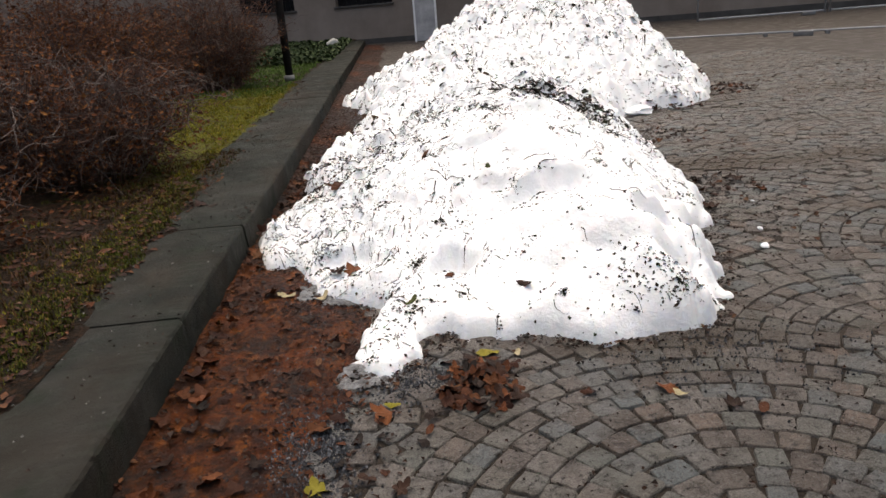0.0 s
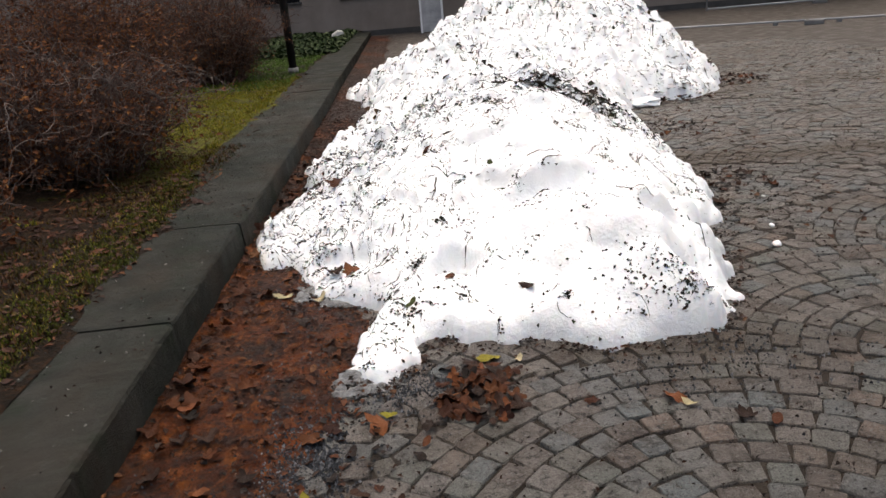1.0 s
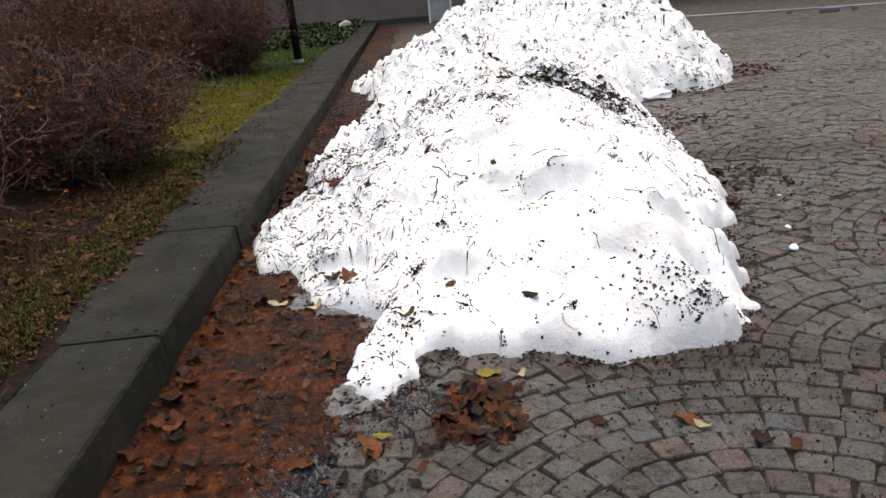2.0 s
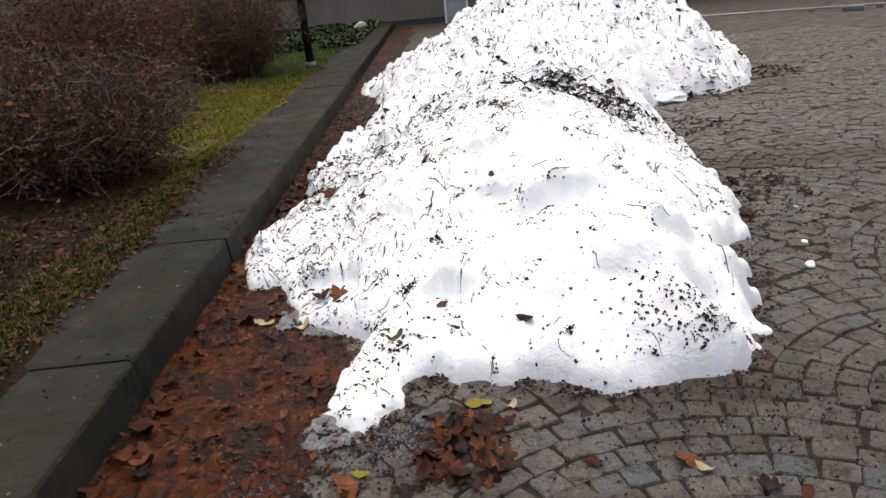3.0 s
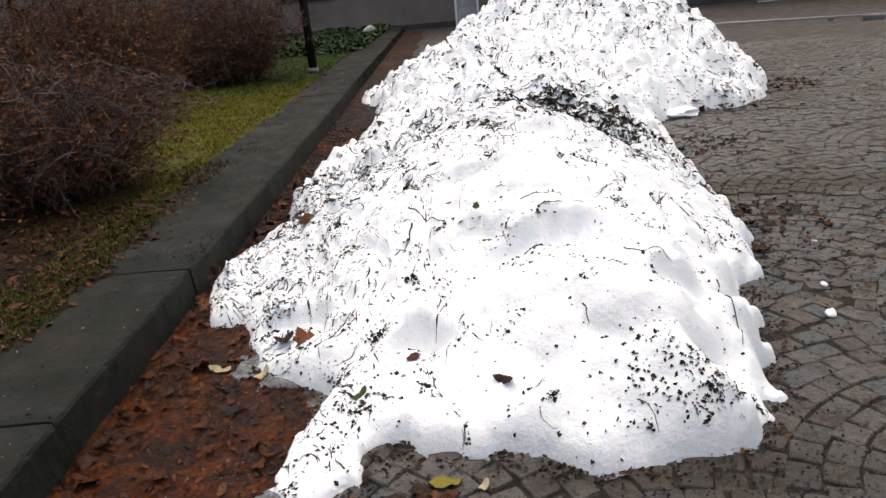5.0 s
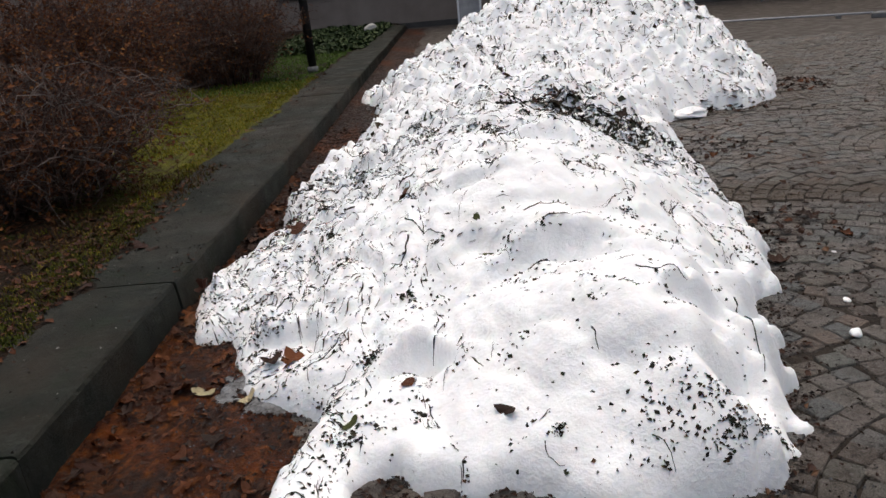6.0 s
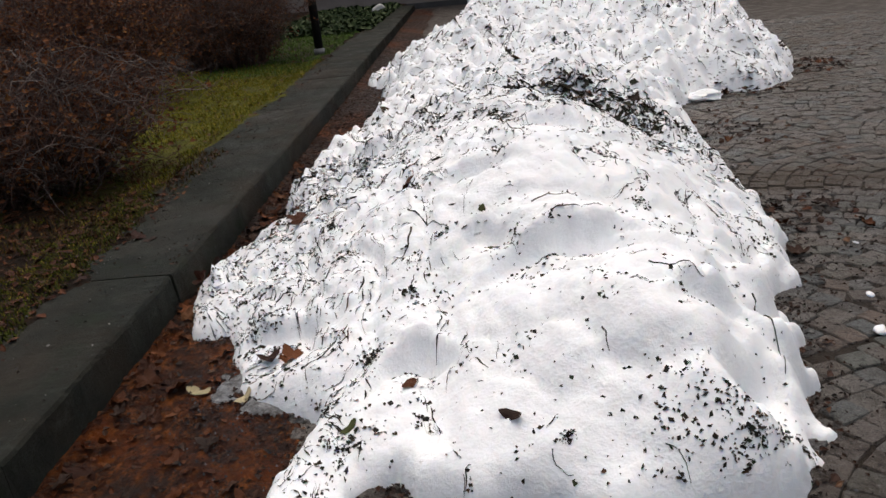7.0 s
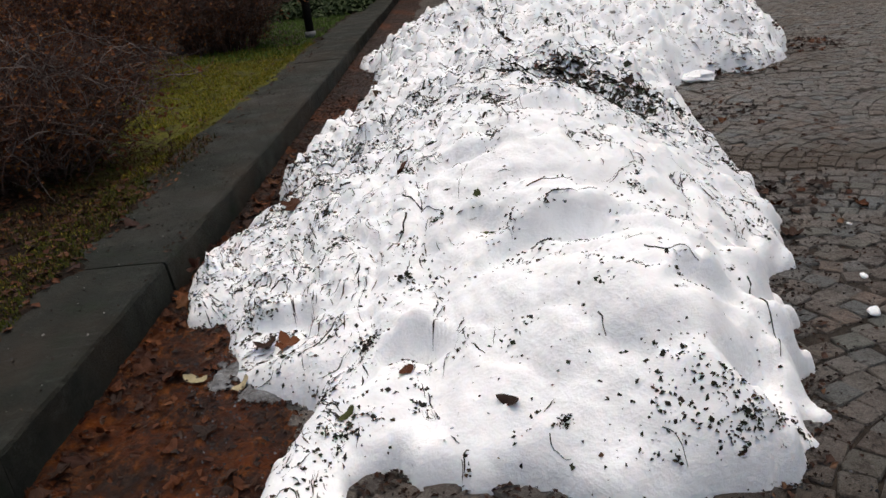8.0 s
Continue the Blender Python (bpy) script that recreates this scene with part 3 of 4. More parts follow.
# ---- shrubs ----
def shrub(cx, cy, rx, ry, h, stems, seed, leaf_density=1.0, grey=0.12, label="", arcs=0):
    rng = random.Random(seed)
    z0 = lawn_height(cx, cy) - 0.02
    root = new("shrub")
    root.location = (cx, cy, z0)
    tagged(root, label or "leafless tangled shrub with rusty leftover leaves on the lawn", "shrub", "shrubs")
    wood, twig, grey_twig, leaf = ([], []), ([], []), ([], []), ([], [])

    def bend(p, d, length, n, wild, droop):
        pts = [p.copy()]
        for i in range(n):
            d = (d + Vector((rng.gauss(0, wild), rng.gauss(0, wild), rng.gauss(0, wild) - droop))).normalized()
            pts.append(pts[-1] + d * (length / n))
        return pts

    def add_leaf(p, size):
        d = Vector((rng.gauss(0, 1), rng.gauss(0, 1), rng.gauss(0, 0.6))).normalized()
        s = d.orthogonal().normalized() * size * 0.32
        up = d.cross(s).normalized() * size * 0.12
        b = len(leaf[0])
        leaf[0].extend([p, p + d * size * 0.5 + s + up, p + d * size, p + d * size * 0.5 - s + up])
        leaf[1].extend([(b, b + 1, b + 2), (b, b + 2, b + 3)])

    for _ in range(stems):
        a = rng.uniform(0, 2 * math.pi)
        r = math.sqrt(rng.random())
        foot = Vector((0.45 * rx * r * math.cos(a), 0.45 * ry * r * math.sin(a), 0))
        aim = Vector((rx * r * math.cos(a), ry * r * math.sin(a), h * rng.uniform(0.5, 1.0) * math.sqrt(max(0.1, 1 - 0.55 * r * r))))
        way = aim - foot
        pts = bend(foot, (way.normalized() + Vector((0, 0, 0.5))).normalized(), way.length * 1.05, 7, 0.10, 0.05)
        r0 = rng.uniform(0.004, 0.009)
        tube(*wood, pts, [r0 * (1 - 0.1 * i) for i in range(8)])
        for _ in range(11):
            i = rng.randint(1, 7)
            d = Vector((rng.gauss(0, 1), rng.gauss(0, 1), rng.gauss(0.25, 0.7))).normalized()
            d = (d + 0.6 * (pts[i] - foot).normalized()).normalized()
            ln = rng.uniform(0.14, 0.38)
            tw = bend(pts[i], d, ln, 4, 0.32, 0.03)
            is_grey = rng.random() < grey and r > 0.55
            target = grey_twig if is_grey else twig
            r1 = rng.uniform(0.0022, 0.0044) if is_grey else rng.uniform(0.002, 0.0042)
            tube(*target, tw, [r1 * (1 - 0.17 * k) for k in range(5)])
            for _ in range(3):
                k = rng.randint(1, 4)
                d2 = Vector((rng.gauss(0, 1), rng.gauss(0, 1), rng.gauss(0.1, 0.8))).normalized()
                sp = bend(tw[k], d2, rng.uniform(0.05, 0.16), 2, 0.3, 0.0)
                tube(*target, sp, [0.002, 0.0016, 0.001])
                if rng.random() < 0.75 * leaf_density:
                    for q in sp[1:]:
                        add_leaf(q, rng.uniform(0.016, 0.040))
                if rng.random() < 0.5 * leaf_density:
                    add_leaf(tw[k], rng.uniform(0.016, 0.036))
    # long bare shoots that arch over the crown
    for _ in range(arcs):
        a, u = rng.uniform(0, 2 * math.pi), rng.uniform(0.25, 0.85)
        p = Vector((rx * u * math.cos(a), ry * u * math.sin(a), h * rng.uniform(0.7, 1.05)))
        pts = bend(p, Vector((math.cos(a), math.sin(a), rng.uniform(0.3, 1.0))).normalized(), rng.uniform(0.3, 0.6), 9, 0.16, 0.20)
        r0 = rng.uniform(0.0022, 0.0038)
        tube(*grey_twig, pts, [r0 * (1 - 0.08 * k) for k in range(10)])
        for _ in range(6):
            k = rng.randint(2, 8)
            d = Vector((rng.gauss(0, 1), rng.gauss(0, 1), rng.gauss(0, 0.7))).normalized()
            tube(*grey_twig, bend(pts[k], d, rng.uniform(0.08, 0.22), 4, 0.25, 0.05), [0.0026, 0.0022, 0.0018, 0.0014, 0.001])
    tagged(part("branching", mesh_of("branching", *wood, BARK), root), kind="stuff")
    tagged(part("fine_growth", mesh_of("fine_growth", *twig, BARK), root), kind="stuff")
    if grey_twig[0]:
        tagged(part("bare_growth", mesh_of("bare_growth", *grey_twig, GREYTWIG), root, "pale grey bare twigs"), kind="stuff")
    if leaf[0]:
        tagged(part("foliage", mesh_of("foliage", *leaf, SHRUBLEAF), root, "small rusty brown leaves"), kind="stuff")
    return root


shrub(-1.93, 4.75, 0.74, 0.80, 0.66, 170, 1, 0.7, 0.30, "tangled bare shrub with arching grey twigs and rusty leaves", 46)
shrub(-3.0, 5.0, 0.80, 0.85, 0.78, 130, 6, 1.0, 0.15, "", 14)
shrub(-2.85, 7.5, 0.95, 1.0, 1.15, 210, 2, 1.5, 0.05)
shrub(-2.3, 9.8, 0.85, 0.8, 1.3, 220, 3, 0.5, 0.16, "dark dense shrub with few brown leaves near the lamp", 16)
shrub(-4.2, 7.2, 1.1, 1.2, 1.2, 110, 4, 1.2, 0.05)
shrub(-4.0, 9.8, 1.2, 1.2, 1.3, 90, 7, 1.0, 0.05)
shrub(-2.05, 3.2, 0.42, 0.35, 0.36, 40, 5, 1.3, 0.05, "low shrub with yellowish brown leaves at the lawn's edge")


# ---- grass and ground plants ----
def blades(name, n, region, size, material, seed, label, keep=lambda x, y: True):
    rng = random.Random(seed)
    v, f = [], []
    x0, x1, y0, y1 = region
    while n:
        n -= 1
        x, y = rng.uniform(x0, x1), rng.uniform(y0, y1)
        if not keep(x, y):
            continue
        z = max(KERB_Z if x > KERB_X0 else 0.0, lawn_height(x, y)) - 0.002
        s = rng.uniform(0.5, 1.0) * size
        a, t = rng.uniform(0, 6.283), rng.uniform(0.2, 1.1)
        dx, dy = math.cos(a), math.sin(a)
        b = len(v)
        w = 0.09 * s + 0.0012
        v += [(x - w * dy, y + w * dx, z), (x + w * dy, y - w * dx, z), (x + dx * s * math.sin(t), y + dy * s * math.sin(t), z + s * math.cos(t))]
        f.append((b, b + 1, b + 2))
    return tagged(new(name, mesh_of(name, v, f, material)), label, "grass", kind="stuff")


bare = lambda x, y: ((x + 1.95) / 0.72) ** 2 + ((y - 4.75) / 0.80) ** 2 < 1 + 0.5 * n3(5 * x, 5 * y, 52)
moss_edge = lambda x, y: not bare(x, y) and n3(2.5 * x, 2.5 * y, 40) + 0.5 * n3(9 * x, 9 * y, 41) > -0.32 + max(0, (4.7 - y)) * 0.75 + max(0, -2.5 - x) * 0.8 + max(0.0, (x - kerb_edge(y) + 0.03) * 12)
blades("moss_grass", 90000, (-3.0, -1.02, 2.0, 9.6), 0.03, MOSS, 11, "short yellow-green mossy grass beside the kerb", moss_edge)
DARKMOSS = leaf_material("dark_moss", [(0.0, (0.030, 0.040, 0.007)), (0.5, (0.055, 0.068, 0.010)), (0.85, (0.085, 0.085, 0.014)), (1.0, (0.09, 0.055, 0.02))], 0.8)
blades("moss_clumps", 26000, (-2.0, -1.04, 1.4, 4.9), 0.022, DARKMOSS, 16, "dark green moss clumps on the soil behind the kerb", lambda x, y: n3(4.5 * x, 4.5 * y, 48) + 0.5 * n3(14 * x, 14 * y, 49) > 0.12 + 0.55 * max(0.0, -1.25 - x))
blades("green_grass", 14000, (-2.4, -1.0, 8.6, 14.5), 0.05, LUSH, 12, "fresh green grass round the lamp post", lambda x, y: x < -1.24 + 0.06 * n3(3 * x, 3 * y))


STRAW = leaf_material("withered_grass", [(0.0, (0.03, 0.018, 0.009)), (0.45, (0.075, 0.036, 0.013)), (0.7, (0.05, 0.055, 0.012)), (1.0, (0.15, 0.085, 0.03))], 0.8)
blades("withered_grass", 20000, (-3.2, -1.06, 1.4, 5.2), 0.035, STRAW, 15, "withered brown grass and litter on the soil", lambda x, y: n3(3 * x, 3 * y, 47) > -0.25 and (x > -1.65 or y < 2.7))
blades("edge_moss", 16000, (-1.25, -1.0, 1.2, 5.2), 0.018, DARKMOSS, 17, "dark wet moss over the back edge of the kerb", lambda x, y: x < kerb_edge(y) + 0.01 + 0.06 * n3(4 * x, 4 * y, 50) + 0.04 * n3(15 * x, 15 * y, 51))
blades("edge_moss", 16000, (-1.3, -1.02, 1.2, 9.5), 0.016, MOSS, 13, "dark moss creeping over the back edge of the kerb", lambda x, y: x < kerb_edge(y) - 0.02 + 0.05 * n3(4 * x, 4 * y, 45) + 0.03 * n3(15 * x, 15 * y, 46))


def ivy():
    rng = random.Random(14)
    v, f = [], []
    for _ in range(8000):
        x, y = rng.uniform(-3.0, -1.05), rng.uniform(13.2, 20.8)
        z = lawn_height(x, y) + rng.uniform(0.0, 0.15) * (0.6 + 0.6 * n3(x * 2, y * 2, 44))
        s = rng.uniform(0.02, 0.055)
        m = Matrix.Translation((x, y, z)) @ Euler((rng.uniform(-0.9, 0.9), rng.uniform(-0.9, 0.9), rng.uniform(0, 6.3))).to_matrix().to_4x4()
        b = len(v)
        v += [m @ Vector(p) * 1.0 for p in ((0, -s, 0), (s * 0.9, -0.1 * s, 0.15 * s), (0.25 * s, s, 0), (-0.9 * s, 0.1 * s, 0.15 * s))]
        f += [(b, b + 1, b + 2), (b, b + 2, b + 3)]
    return tagged(new("ground_ivy", mesh_of("ground_ivy", v, f, IVY)), "dark green leafy ground cover by the wall", "plants", kind="stuff")


ivy()

boulder = bmesh.new()
bmesh.ops.create_icosphere(boulder, subdivisions=3, radius=0.15)
for v in boulder.verts:
    v.co = Vector((v.co.x, v.co.y, 0.8 * v.co.z)) + 0.05 * noise.noise_vector(v.co * 7)
stone = tagged(new("boulder", bm_mesh("boulder", boulder, plain("pale_stone", (0.35, 0.34, 0.31), (0.5, 0.49, 0.46)), True)), "pale rounded stone among the ground ivy by the wall", "stone")
stone.location = (-1.35, 18.0, 0.24)


# ---- leaves ----
def maple_points(rng, size):
    """Outline of a lobed leaf about the origin, its stalk towards -y."""
    pts = []
    for k in range(5):
        a = math.radians(-110 + 55 * k) + math.pi / 2 + rng.uniform(-0.1, 0.1)
        ln = size * (1.0, 1.15, 1.3, 1.15, 1.0)[k] * rng.uniform(0.42, 0.6)
        for da, s in ((-0.45, 0.72), (-0.22, 0.88), (0.0, 0.98), (0.22, 0.88), (0.45, 0.70)):
            pts.append((ln * s * math.cos(a + da), ln * s * math.sin(a + da)))
    pts.append((0.03 * size, -0.12 * size))
    return pts


def oval_points(rng, size):
    n = 12
    return [(0.24 * size * math.sin(2 * math.pi * k / n) * (1 + 0.25 * math.cos(2 * math.pi * k / n)), -0.5 * size * math.cos(2 * math.pi * k / n)) for k in range(n)]


def leaf_geometry(rng, size, lobed, curl):
    pts = (maple_points if lobed else oval_points)(rng, size)
    ka, kb, kc = rng.uniform(-curl, curl), rng.uniform(0, curl), rng.uniform(0, 6)
    def lift(x, y):
        u, w = x / size, y / size
        return size * (ka * u * u + kb * w * w + 0.10 * math.sin(9 * u + kc) * math.sin(8 * w + kc))
    v = [(0, 0, lift(0, 0) - 0.02 * size)]
    inner = [(0.55 * x, 0.55 * y) for x, y in pts]
    v += [(x, y, lift(x, y)) for x, y in inner] + [(x, y, lift(x, y)) for x, y in pts]
    n = len(pts)
    f = [(0, 1 + k, 1 + (k + 1) % n) for k in range(n)]
    f += [(1 + k, 1 + n + k, 1 + n + (k + 1) % n, 1 + (k + 1) % n) for k in range(n)]
    # stalk
    b = len(v)
    L, w = size * (0.45 if lobed else 0.2), 0.012 * size
    v += [(-w, -0.1 * size, 0), (w, -0.1 * size, 0), (0.1 * size, -0.1 * size - L, 0.05 * size), (0.0, -0.3 * size, 0.04 * size)]
    f += [(b, b + 1, b + 2), (b, b + 2, b + 3)]
    return v, f


def surface(x, y):
    """The height of what lies uppermost at x, y."""
    if x < KERB_X0:
        return lawn_height(x, y)
    if x < KERB_X1:
        return max(KERB_Z, lawn_height(x, y)) + 0.002
    z = max(0.002, mulch_height(x, y) if x < 0.2 else 0.002)
    if -0.85 < x < 3.3 and 1.9 < y < 10.3:
        z = max(z, snow_height(x, y))
    return z


def slope(x, y):
    e = 0.02
    return Vector((surface(x - e, y) - surface(x + e, y), surface(x, y - e) - surface(x, y + e), 2 * e)).normalized()


def lay(x, y, turn, tilt=0.0, lift=0.004):
    """A pose on the surface at x, y, turned about its normal."""
    n = slope(x, y)
    if n.z < 0.4:
        n = Vector((n.x, n.y, 0.6)).normalized()
    q = Vector((0, 0, 1)).rotation_difference(n).to_matrix().to_4x4()
    return Matrix.Translation((x, y, surface(x, y) + lift)) @ q @ pose(0, 0, 0, tilt, tilt * 0.6, turn)


LEAF_RNG = random.Random(21)
KINDS = {"brown": BROWN, "dark": DARKLEAF, "orange": ORANGE, "yellow": YELLOW, "pale": PALE, "green": GREEN}
LEAF_MESHES = {}
for tone, lm in KINDS.items():
    for lobed in (True, False):
        LEAF_MESHES[tone, lobed] = [mesh_of("leaf", *leaf_geometry(LEAF_RNG, 1.0, lobed, 1.0), lm, True) for _ in range(5)]
LEAF_WORDS = {"brown": "brown withered", "dark": "dark wet rotting", "orange": "orange-brown curled", "yellow": "yellow-green", "pale": "pale straw-coloured", "green": "dull green narrow"}


def fallen_leaf(x, y, size, tone, lobed, turn, where, tilt=0.0, lift=0.004, k=0):
    ob = new("fallen_leaf", LEAF_MESHES[tone, lobed][k % 5])
    ob.matrix_world = lay(x, y, turn, tilt, lift) @ Matrix.Diagonal((size, size, size, 1))
    return tagged(ob, LEAF_WORDS[tone] + " fallen leaf lying on " + where, "leaf", "fallen leaves")


# single leaves that stand out
for row in ((0.13, 2.55, 0.055, "brown", False, 150, "the snow"), (0.361, 2.365, 0.055, "dark", False, 60, "the snow"),
            (-0.215, 2.80, 0.075, "orange", True, 20, "the snow"), (-0.275, 2.805, 0.06, "dark", True, 200, "the snow"),
            (0.364, 2.95, 0.048, "green", False, 70, "the snow"), (0.346, 3.06, 0.042, "green", False, 10, "the snow"),
            (-0.005, 2.44, 0.05, "green", False, 120, "the snow"), (0.114, 3.40, 0.09, "brown", True, 30, "the snow"),
            (-0.297, 3.547, 0.075, "brown", True, 70, "the snow"), (0.204, 2.144, 0.075, "yellow", False, 80, "the setts"),
            (-0.469, 2.752, 0.075, "pale", False, 75, "the mulch"), (0.65, 1.84, 0.06, "orange", True, 100, "the setts"),
            (0.665, 1.80, 0.045, "pale", False, 45, "the setts"), (0.77, 1.715, 0.045, "dark", True, 10, "the setts"),
            (0.83, 1.69, 0.05, "brown", False, 150, "the setts"), (0.29, 2.12, 0.04, "pale", False, 150, "the setts"),
            (-0.08, 1.90, 0.05, "yellow", False, 70, "the setts"), (-0.09, 1.86, 0.07, "orange", True, 70, "the mulch"),
            (0.44, 1.87, 0.04, "brown", True, 200, "the setts"), (-0.25, 1.56, 0.06, "yellow", True, 20, "the setts"),
            (-0.97, 3.69, 0.09, "brown", True, 40, "the kerb"), (-0.92, 3.66, 0.06, "dark", False, 140, "the kerb"),
            (-0.68, 3.27, 0.05, "orange", True, 30, "the kerb"), (1.40, 3.36, 0.07, "dark", True, 30, "the setts"),
            (-0.60, 2.02, 0.07, "brown", True, 40, "the mulch"), (-0.62, 2.42, 0.08, "brown", True, 100, "the mulch"),
            (-0.50, 1.63, 0.06, "orange", True, 190, "the mulch"), (-0.33, 2.70, 0.06, "pale", False, 140, "the mulch")):
    fallen_leaf(*row, k=int(row[0] * 1000))
for x, y, s in ((1.38, 2.807, 0.024), (1.465, 3.022, 0.016), (1.62, 3.42, 0.010)):
    bm = bmesh.new()
    bmesh.ops.create_icosphere(bm, subdivisions=2, radius=s)
    for v in bm.verts:
        v.co = Vector((v.co.x, 0.7 * v.co.y, 0.35 * v.co.z + 0.2 * s)) + 0.3 * s * noise.noise_vector(v.co * 45 + Vector((x, y, 0)))
    fl = tagged(new("snow_lump", bm_mesh("snow_lump", bm, SNOW, True)), "small lump of white snow on the wet setts", "snow lump", "snow lumps")
    fl.matrix_world = pose(x, y, 0.0, 0, 0, 300 * x)
lump = bmesh.new()
bmesh.ops.create_icosphere(lump, subdivisions=3, radius=0.14)
for v in lump.verts:
    v.co = Vector((v.co.x, 0.55 * v.co.y, 0.25 * v.co.z + 0.02)) + 0.03 * noise.noise_vector(v.co * 11)
ob = tagged(new("snow_lump", bm_mesh("snow_lump", lump, SNOW, True)), "flat white snow lump beside the far heap", "snow lump", "snow lumps")
ob.matrix_world = pose(1.93, 6.12, 0.0, 0, 0, 12)

# scattered leaves that can be told apart on the mulch and setts
rng = random.Random(31)
count = 0
while count < 70:
    y = rng.uniform(1.3, 5.2)
    x = rng.uniform(-0.69, -0.15) if rng.random() < 0.85 else rng.uniform(-0.2, 0.1)
    if inside(x, y) > -0.03:
        continue
    count += 1
    tone = rng.choice(("brown", "brown", "brown", "dark", "dark"))
    fallen_leaf(x, y, rng.uniform(0.028, 0.060), tone, rng.random() < 0.7, rng.uniform(0, 360), "the wet mulch", rng.uniform(-16, 16), 0.008, count)


for k in range(46):
    fallen_leaf(rng.uniform(-0.675, -0.60), 1.35 + 0.085 * k + rng.uniform(-0.04, 0.04), rng.uniform(0.035, 0.075), rng.choice(("brown", "brown", "orange", "dark")), True, rng.uniform(0, 360), "mulch against the kerb", rng.uniform(-45, 45), 0.014, k)


def leaf_pile(name, cx, cy, rx, ry, n, seed, tall, label):
    rng = random.Random(seed)
    p = new(name)
    p.location = (cx, cy, 0.0)
    tagged(p, label, "leaf pile", "leaf piles")
    for k in range(n):
        a, r = rng.uniform(0, 6.283), math.sqrt(rng.random())
        x, y = rx * r * math.cos(a), ry * r * math.sin(a)
        tone = rng.choice(("dark", "dark", "dark", "brown") if seed in (45, 46) else ("brown", "dark", "brown", "dark", "brown", "dark", "brown", "orange") if seed in (41, 44) else ("brown", "dark", "dark", "dark"))
        s = rng.uniform(0.025, 0.065) if seed == 41 else rng.uniform(0.018, 0.05)
        lf = part("leaf", LEAF_MESHES[tone, rng.random() < 0.8][k % 5], p)
        lf.matrix_local = pose(x, y, surface(cx + x, cy + y) + 0.004 + tall * rng.random() * (1 - r), rng.uniform(-24, 24), rng.uniform(-24, 24), rng.uniform(0, 360)) @ Matrix.Diagonal((s, s, s, 1))
    return p


leaf_pile("leaf_pile", 0.17, 1.97, 0.11, 0.17, 70, 41, 0.018, "heap of wet brown leaves on the setts before the snow")
leaf_pile("leaf_pile", 1.62, 3.72, 0.16, 0.28, 40, 42, 0.03, "flat drift of brown leaves beside the snow")
leaf_pile("leaf_pile", 1.75, 5.1, 0.25, 0.35, 34, 43, 0.02, "thin drift of brown leaves beside the snow")
leaf_pile("leaf_pile", 3.02, 7.05, 0.36, 0.34, 120, 44, 0.05, "rusty leaves washed out of the far snow heap")


leaf_pile("leaf_pile", 0.86, 4.14, 0.24, 0.2, 60, 45, 0.02, "dark rotten leaves caught in the dip of the snow")
# dark leaves added here in place of a dirt patch and shaded holes
leaf_pile("leaf_pile", 2.25, 6.22, 0.28, 0.10, 60, 47, 0.04, "dark leaves at the far heap's foot, for brown dirt and shaded holes")
leaf_pile("leaf_pile", -0.42, 4.3, 0.12, 0.5, 30, 46, 0.01, "dark leaves on the melting edge of the snow")


def litter(name, n, pick, seed, smin, smax, tones, label):
    """Small leaf scraps joined into one."""
    rng = random.Random(seed)
    v, f = [], []
    while n > 0:
        x, y = pick(rng)
        n -= 1
        if KERB_X1 < x and inside(x, y) > 0.0:
            continue
        s = rng.uniform(smin, smax)
        a = rng.uniform(0, 6.283)
        z = (max(KERB_Z, lawn_height(x, y)) if KERB_X0 < x < KERB_X1 else lawn_height(x, y) if x <= KERB_X0 else max(0.0, mulch_height(x, y))) + 0.002
        m = Matrix.Translation((x, y, z)) @ Euler((rng.gauss(0, 0.25), rng.gauss(0, 0.25), a)).to_matrix().to_4x4()
        b = len(v)
        k = rng.uniform(0.3, 0.7)
        v += [m @ Vector(p) for p in ((0, -s, 0.002), (s * k, -0.2 * s, 0.006), (0.3 * s, 0.8 * s, 0.002), (-s * k, 0.3 * s, 0.009 * rng.random()))]
        f += [(b, b + 1, b + 2), (b, b + 2, b + 3)]
    return tagged(new(name, mesh_of(name, v, f, tones)), label, "leaf litter", kind="stuff")


litter("leaf_litter", 2200, lambda r: (-0.70 + 0.62 * r.random() ** 1.3, r.uniform(1.0, 9.0)), 51, 0.005, 0.019, BROWN, "torn brown leaf scraps in the mulch")
litter("leaf_litter", 1500, lambda r: (r.uniform(-0.7, -0.05), r.uniform(1.0, 7.0)), 52, 0.005, 0.016, DARKLEAF, "dark rotting leaf scraps in the mulch")
litter("leaf_litter", 900, lambda r: (r.uniform(-1.8, -1.0), r.uniform(1.8, 4.8)), 53, 0.010, 0.026, BROWN, "brown leaves strewn over the lawn's soil")
litter("leaf_litter", 900, lambda r: (r.uniform(-1.45, -1.03), r.uniform(1.4, 5.2)), 64, 0.004, 0.018, DULL, "leaf crumbs along the back edge of the kerb")
litter("leaf_litter", 150, lambda r: (r.uniform(-2.0, -1.1), r.uniform(1.6, 4.4)), 65, 0.024, 0.045, BROWN, "larger brown leaves on the soil behind the kerb")
litter("leaf_litter", 220, lambda r: (r.uniform(-1.12, -0.72), r.uniform(1.6, 6.5)), 66, 0.002, 0.007, PALEGRIT, "pale grit and crumbs on the kerb slabs")
litter("leaf_litter", 650, lambda r: (r.uniform(-2.2, -1.05), r.uniform(4.5, 10.0)), 54, 0.012, 0.03, BROWN, "few brown leaves on the moss")
